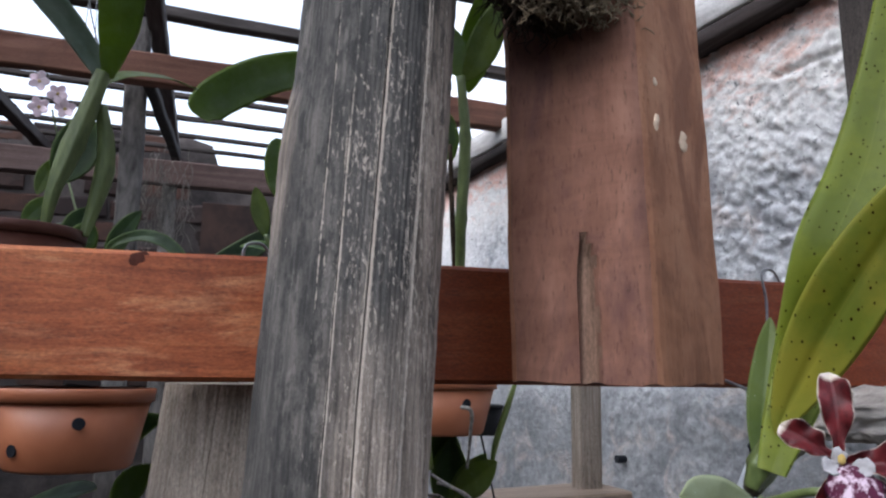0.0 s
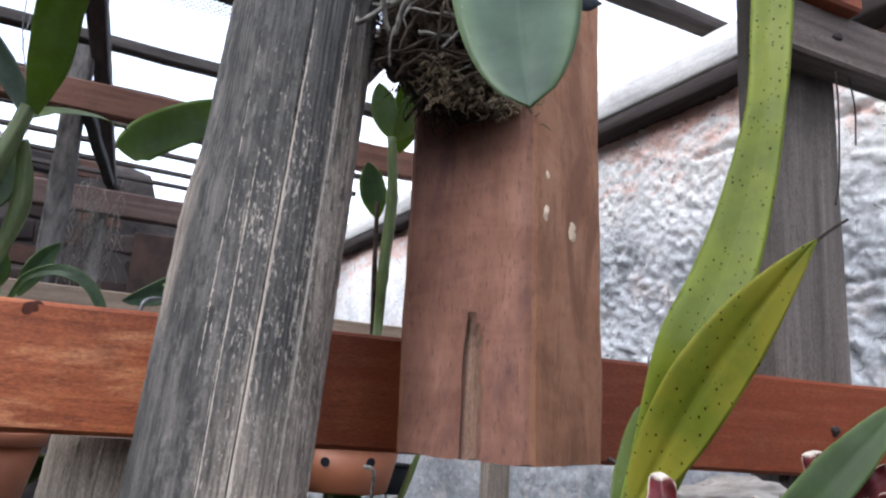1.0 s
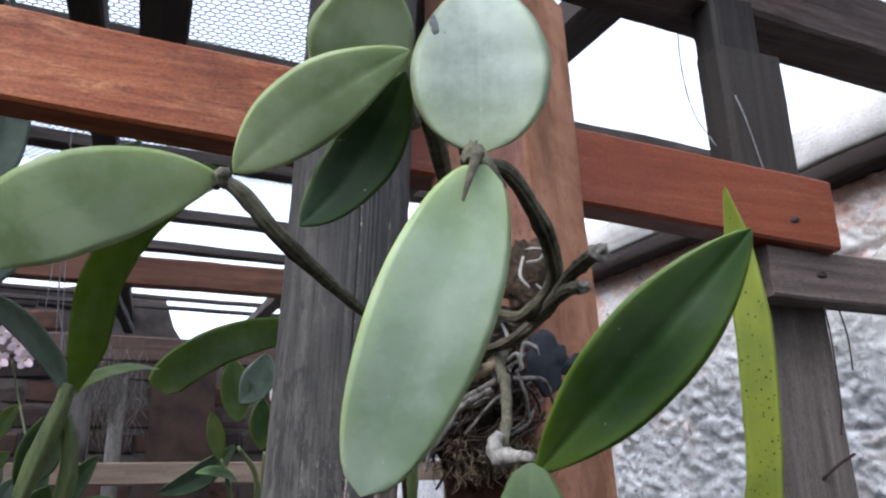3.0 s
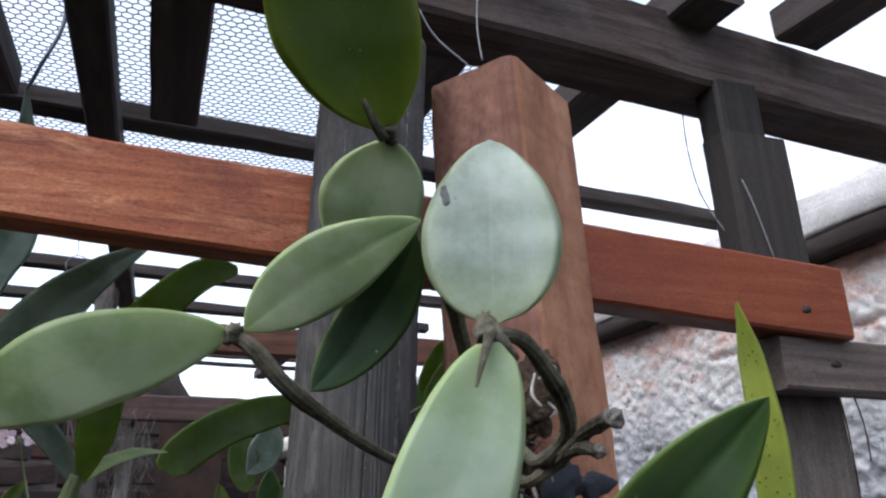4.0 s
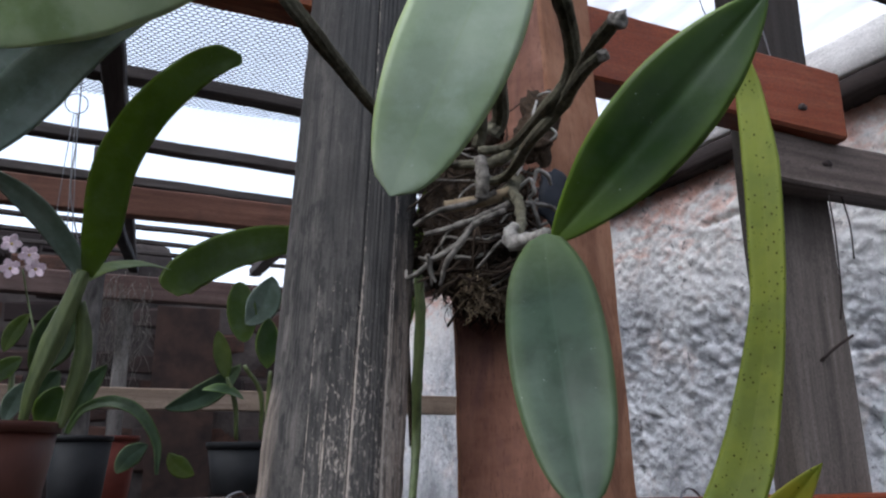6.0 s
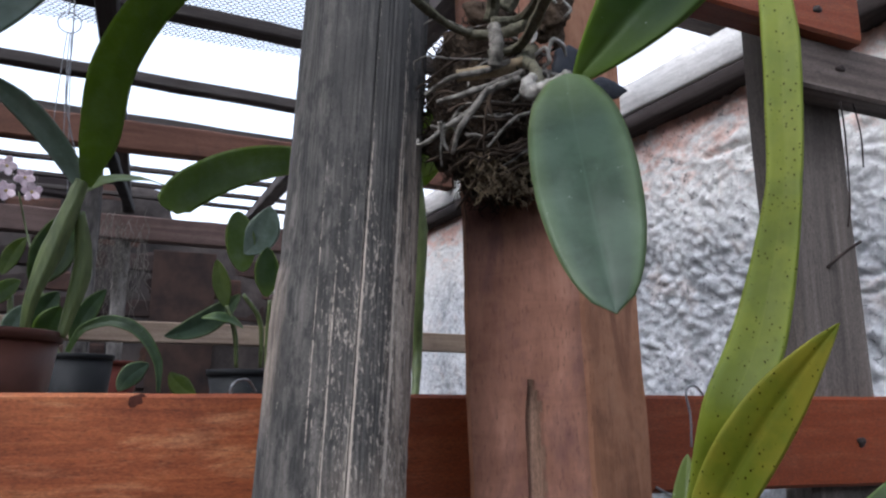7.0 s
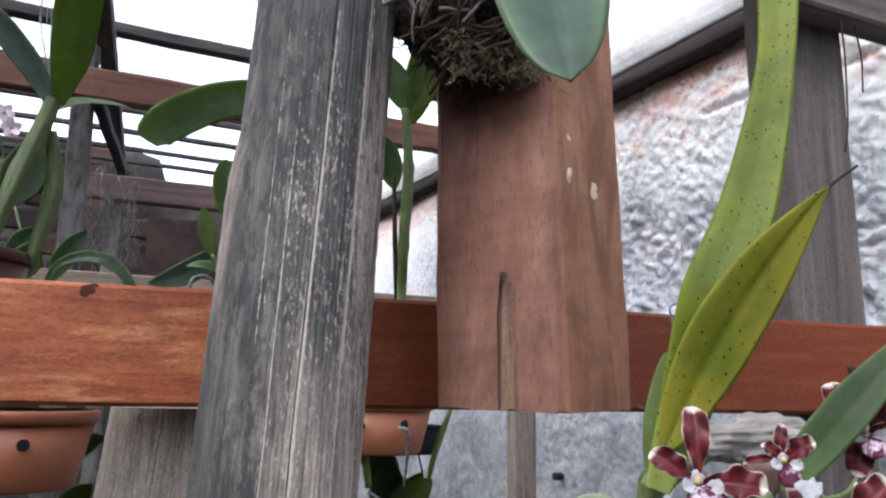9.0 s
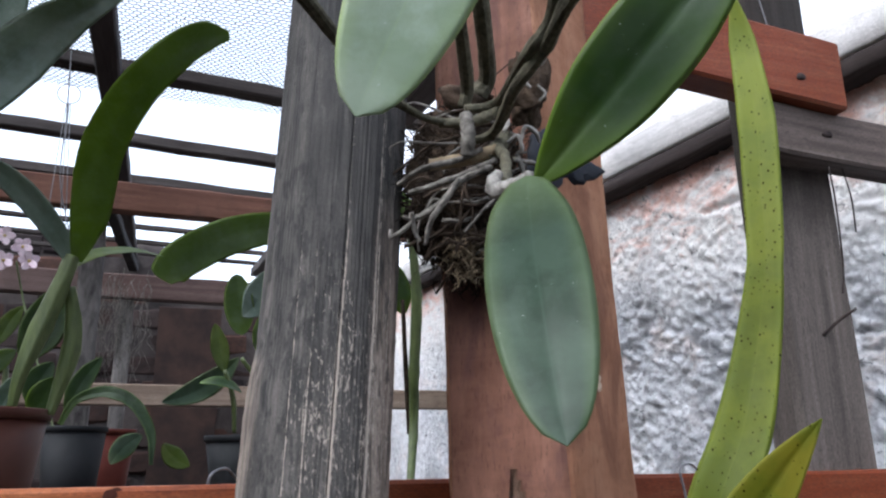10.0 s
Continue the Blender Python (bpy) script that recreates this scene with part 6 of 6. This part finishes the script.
low = thing("low_orchid", (0.3556, 0.9929, 1.2116), "low leafy orchid beneath the rail", "orchid")
leaf(low, (0.3482, 0.9942, 1.2187), (0.3393, 0.9615, 1.3148), 0.05, M_LEAF_DARK, M_LEAF_DARK, cup=0.2, label="dark green leaf")
leaf(low, (0.3412, 0.9736, 1.2295), (0.3761, 0.9310, 1.2980), 0.032, M_LEAF_MID, M_LEAF_DARK, cup=0.2, label="green leaf")
part("aerial_root", tube([(0.3009, 0.8957, 1.2696), (0.3201, 0.8905, 1.2634), (0.3464, 0.8849, 1.2444), (0.3538, 0.8854, 1.2249)], [0.002, 0.002, 0.0017, 0.0015], 8, 8, 0.1), M_WHITE_NODE, low, "white aerial root")
leaf(low, (-0.1455, 0.9890, 1.2499), (-0.0668, 0.9074, 1.2720), 0.045, M_LEAF_BLUE, M_LEAF_MID, facing=Vector((0, 0, 2.5)), cup=0.1, label="pale leaf")
leaf(low, (-0.0609, 1.0169, 1.2362), (-0.0179, 0.9741, 1.2887), 0.035, M_LEAF_MID, M_LEAF_MID, cup=0.1, label="green leaf")
leaf(low, (-0.1548, 1.0936, 1.2803), (-0.0084, 1.0058, 1.3404), 0.05, M_LEAF_DARK, M_LEAF_MID, cup=0.1, label="green leaf")

part("cane", tube([(0.4153, 0.9222, 1.3961), (0.4005, 0.9243, 1.3528), (0.3860, 0.9264, 1.3089), (0.3828, 0.9334, 1.2749)], [0.0022, 0.0042, 0.004, 0.002], 10, 8, 0.05), M_LEAF_FRESH_STEM, low, "thin green cane")
part("cane", tube([(0.2819, 0.9104, 1.3831), (0.2865, 0.9056, 1.3367), (0.2969, 0.9105, 1.2838)], [0.004, 0.0065, 0.004], 10, 8, 0.05, nodes=3), M_LEAF_FRESH_STEM, low, "yellow-green cane")
leaf(low, (0.3420, 0.9541, 1.2447), (0.3737, 0.8904, 1.2932), 0.04, M_LEAF_FRESH, M_LEAF_MID, cup=0.2, label="green leaf")
leaf(low, (0.3431, 0.9823, 1.2676), (0.3275, 0.9771, 1.3336), 0.045, M_LEAF_DARK, M_LEAF_DARK, cup=0.2, label="dark green leaf")
part("aerial_root", tube([(0.2851, 0.8718, 1.2830), (0.3082, 0.8654, 1.2689), (0.3287, 0.8595, 1.2571), (0.3407, 0.8589, 1.2334)], [0.0018, 0.002, 0.0018, 0.0015], 8, 8, 0.1), M_WHITE_NODE, low, "white aerial root")
part("aerial_root", tube([(0.3063, 0.8292, 1.3591), (0.3173, 0.8257, 1.3546), (0.3251, 0.8489, 1.3285), (0.3306, 0.8753, 1.2880)], [0.0022, 0.0024, 0.002, 0.0016], 8, 8, 0.1), M_WHITE_NODE, low, "white aerial root")
part("aerial_root", tube([(0.2737, 0.8581, 1.2619), (0.2928, 0.8511, 1.2598), (0.3058, 0.8502, 1.2355)], [0.0014, 0.0016, 0.0014], 8, 8, 0.1), M_ROOT, low, "grey aerial root")


def wire(name, label, category, pts, r=0.0008, material=M_WIRE):
    return tagged(part(name, tube(pts, [r, r], 8, 8), material), label, category)


# knot in the lower rail
part("knot", lump((-0.0145, 0.5312, 1.4632), (0.0080, 0.0006, 0.0056), 4, 0.28, 110, 2.0), M_KNOT, lower_rail, "dark red knot")

# pale pink blooms and a dark hanging pot far behind
pink = thing("pink_orchid", (-0.2345, 1.3976, 1.8300), "pale pink orchid blooms among the pots", "orchid")
for k, p in enumerate(((-0.2540, 1.3888, 1.8717), (-0.2252, 1.3959, 1.8552), (-0.2513, 1.3931, 1.8282), (-0.2126, 1.4002, 1.8319))):
    p = Vector(p)
    bloom = part("flower", lump(p, (0.003, 0.003, 0.003), 2, 0.3, 200, k), M_YELLOW, pink, "pale pink bloom")
    for j in range(5):
        a = 2 * math.pi * j / 5 + k
        tip = p + Vector((math.cos(a) * 0.018, -0.004 + 0.004 * math.sin(a * 3), math.sin(a) * 0.018))
        part("petal", blade(p, tip, 0.014, EYE_MID, rows=8, cols=6, wave=0.2, full=0.5, thick=0.0006), [M_PINK, M_PINK], bloom)
part("flower_stem", tube([(-0.2341, 1.4081, 1.8316), (-0.2178, 1.4271, 1.7661), (-0.1838, 1.3835, 1.6701), (-0.1356, 1.3329, 1.5342), (-0.1261, 1.2844, 1.4881)], [0.0016, 0.0018, 0.002], 8, 6), M_STEM_GREEN, pink)
rng = random.Random(11)
bm = bmesh.new()
for k in range(90):
    base = Vector((-0.125, 2.5, 2.0)) + Vector((rng.uniform(-0.09, 0.10), rng.uniform(-0.08, 0.08), rng.uniform(-0.10, 0.08)))
    pts = [base]
    for i in range(5):
        pts.append(pts[-1] + Vector((rng.uniform(-0.022, 0.022), rng.uniform(-0.01, 0.01), -rng.uniform(0.015, 0.06))))
    tube(pts, [0.0012, 0.0009], 4, 3, 0, bm)
tagged(part("hanging_moss", bm, M_ROOT), "grey strands of moss hanging round the back post", "moss", kind="stuff")

# ---- wires, hooks, nails ----
wire("wire_hook", "bent grey wire hook over the lower rail", "hook", [(0.0766, 0.5450, 1.4560), (0.0598, 0.5400, 1.4564), (0.0487, 0.5320, 1.4676), (0.0500, 0.5300, 1.4775), (0.0614, 0.5450, 1.4807), (0.0717, 0.5700, 1.4728)], 0.0011)
wire("wire_hook", "bent grey wire hook over the lower rail", "hook", [(0.4355, 0.4920, 1.4254), (0.4365, 0.4920, 1.4518), (0.4318, 0.4900, 1.4736), (0.4513, 0.5000, 1.4775), (0.4882, 0.5300, 1.4644)], 0.0010)
wire("tie_wire", "thin twisted tie wire hanging from the roof", "wire", [(0.6049, 0.6000, 2.1886), (0.6020, 0.6000, 2.1203), (0.5937, 0.5800, 2.0419), (0.5769, 0.5300, 1.9683)], 0.0008)
wire("tie_wire", "thin twisted tie wire hanging from the roof", "wire", [(0.6157, 0.6000, 2.1820), (0.6196, 0.5800, 2.1338), (0.5929, 0.5050, 2.0203), (0.6165, 0.5030, 1.9261)], 0.0008)
wire("tie_wire", "thin tie wire over the block", "wire", [(0.1850, 0.4600, 2.1341), (0.2035, 0.4600, 2.1023), (0.2328, 0.4500, 2.0684)], 0.0009)
wire("tie_wire", "thin tie wire over the block", "wire", [(0.2469, 0.4500, 2.1701), (0.2438, 0.4500, 2.1149), (0.2427, 0.4400, 2.0705)], 0.0008)
wire("hanging_wire", "thin wire hanging beside the wall", "wire", [(0.6403, 0.4766, 1.7699), (0.6479, 0.4816, 1.7344), (0.6570, 0.4921, 1.6713), (0.6575, 0.4983, 1.6426)], 0.0009, M_RUST)
wire("hanging_wire", "thin wire hanging beside the wall", "wire", [(0.6692, 0.4856, 1.7765), (0.6794, 0.4888, 1.7442), (0.6848, 0.4945, 1.7089)], 0.0009, M_RUST)
wire("hanging_wire", "thin wire hanging from the roof by the pots", "wire", [(-0.1295, 0.9517, 1.9989), (-0.1282, 0.9672, 1.9272), (-0.1291, 0.9851, 1.8484), (-0.1115, 0.9942, 1.7767)], 0.0009)
wire("hanging_ring", "wire ring hanging among the pots", "ring", [(-0.174 + 0.019 * math.cos(k * math.pi / 6), 1.334, 2.128 + 0.019 * math.sin(k * math.pi / 6)) for k in range(13)], 0.0010)
for dx, low in ((-0.006, 1.90), (0.004, 1.86), (0.010, 1.80)):
    wire("hanging_wire", "thin wire hanging from a ring by the pots", "wire", [(-0.174 + dx * 0.4, 1.334, 2.11), (-0.174 + dx, 1.33, 2.02), (-0.171 + dx * 2.2, 1.33, low)], 0.0008)
wire("hanging_wire", "thin wire holding the ring under the roof", "wire", [(-0.176, 1.334, 2.147), (-0.180, 1.33, 2.25), (-0.178, 1.33, 2.34)], 0.0008)
wire("cable", "blue-grey cable hanging from the netting", "cable", [(-0.1760, 0.8000, 2.3400), (-0.1734, 0.8000, 2.2693), (-0.1890, 0.8000, 2.2105), (-0.2050, 0.8300, 2.1900)], 0.0026, M_CABLE)
wire("plant_string", "dark string holding the hanging plants", "string", [(0.3797, 0.9678, 1.3281), (0.3915, 0.9704, 1.2848), (0.4043, 0.9738, 1.2343)], 0.0013, M_MESH)
nail = tube([(0.6315, 0.5070, 1.5993), (0.6429, 0.4940, 1.6135), (0.6516, 0.4800, 1.6234)], [0.0016, 0.0016, 0.0016], 8, 4)
tagged(part("nail", nail, M_RUST), "bent rusty nail driven into the post", "nail")
for p, owner in (((0.6300, 0.4855, 1.4263), lower_rail), ((0.5967, 0.4540, 1.8555), upper_rail), ((0.6382, 0.4685, 1.8028), grey_rail)):
    p = Vector(p)
    bm = lump(p + Vector((0, 0.001, 0)), (0.0056, 0.0022, 0.0042), 3, 0.55, 130, p.z * 9)
    part("bolt", bm, M_RUST, owner, "dark rusty bolt head")

# wire mesh over the battens
def netting(x0, x1, y0, y1, cell=0.0158, r=0.0011):
    """Hexagon netting as thin three-sided wires following the roof's slope."""
    verts, faces = [], []
    a = cell / math.sqrt(3)

    def rod(p, q):
        d = (q - p).normalized()
        s = d.orthogonal().normalized()
        u = d.cross(s)
        k = len(verts)
        for e in (p, q):
            for j in range(3):
                g = 2 * math.pi * j / 3
                verts.append(e + (s * math.cos(g) + u * math.sin(g)) * r)
        for j in range(3):
            faces.append((k + j, k + (j + 1) % 3, k + 3 + (j + 1) % 3, k + 3 + j))

    def at(x, y):
        z = 2.357 + 0.085 * (y - 0.9) + 0.006 * noise.noise(Vector((x * 3, y * 3, 0)))
        return Vector((x + 0.004 * noise.noise(Vector((x * 9, y * 9, 4))), y, z))

    rows = int((y1 - y0) / (1.5 * a))
    cols = int((x1 - x0) / cell)
    for i in range(rows):
        for j in range(cols):
            cx, cy = x0 + (j + (i % 2) * 0.5) * cell, y0 + i * 1.5 * a
            pts = [at(cx + a * math.sin(g), cy + a * math.cos(g)) for g in (0, math.pi / 3, 2 * math.pi / 3, math.pi)]
            rod(pts[0], pts[1])
            rod(pts[1], pts[2])
            rod(pts[2], pts[3])
    me = bpy.data.meshes.new("wire_netting")
    me.from_pydata(verts, [], faces)
    me.materials.append(M_MESH)
    return new("wire_netting", me)


tagged(netting(-1.0, 0.45, 0.45, 2.0), "dark hexagonal wire netting stretched over the roof battens", "wire netting", kind="stuff")
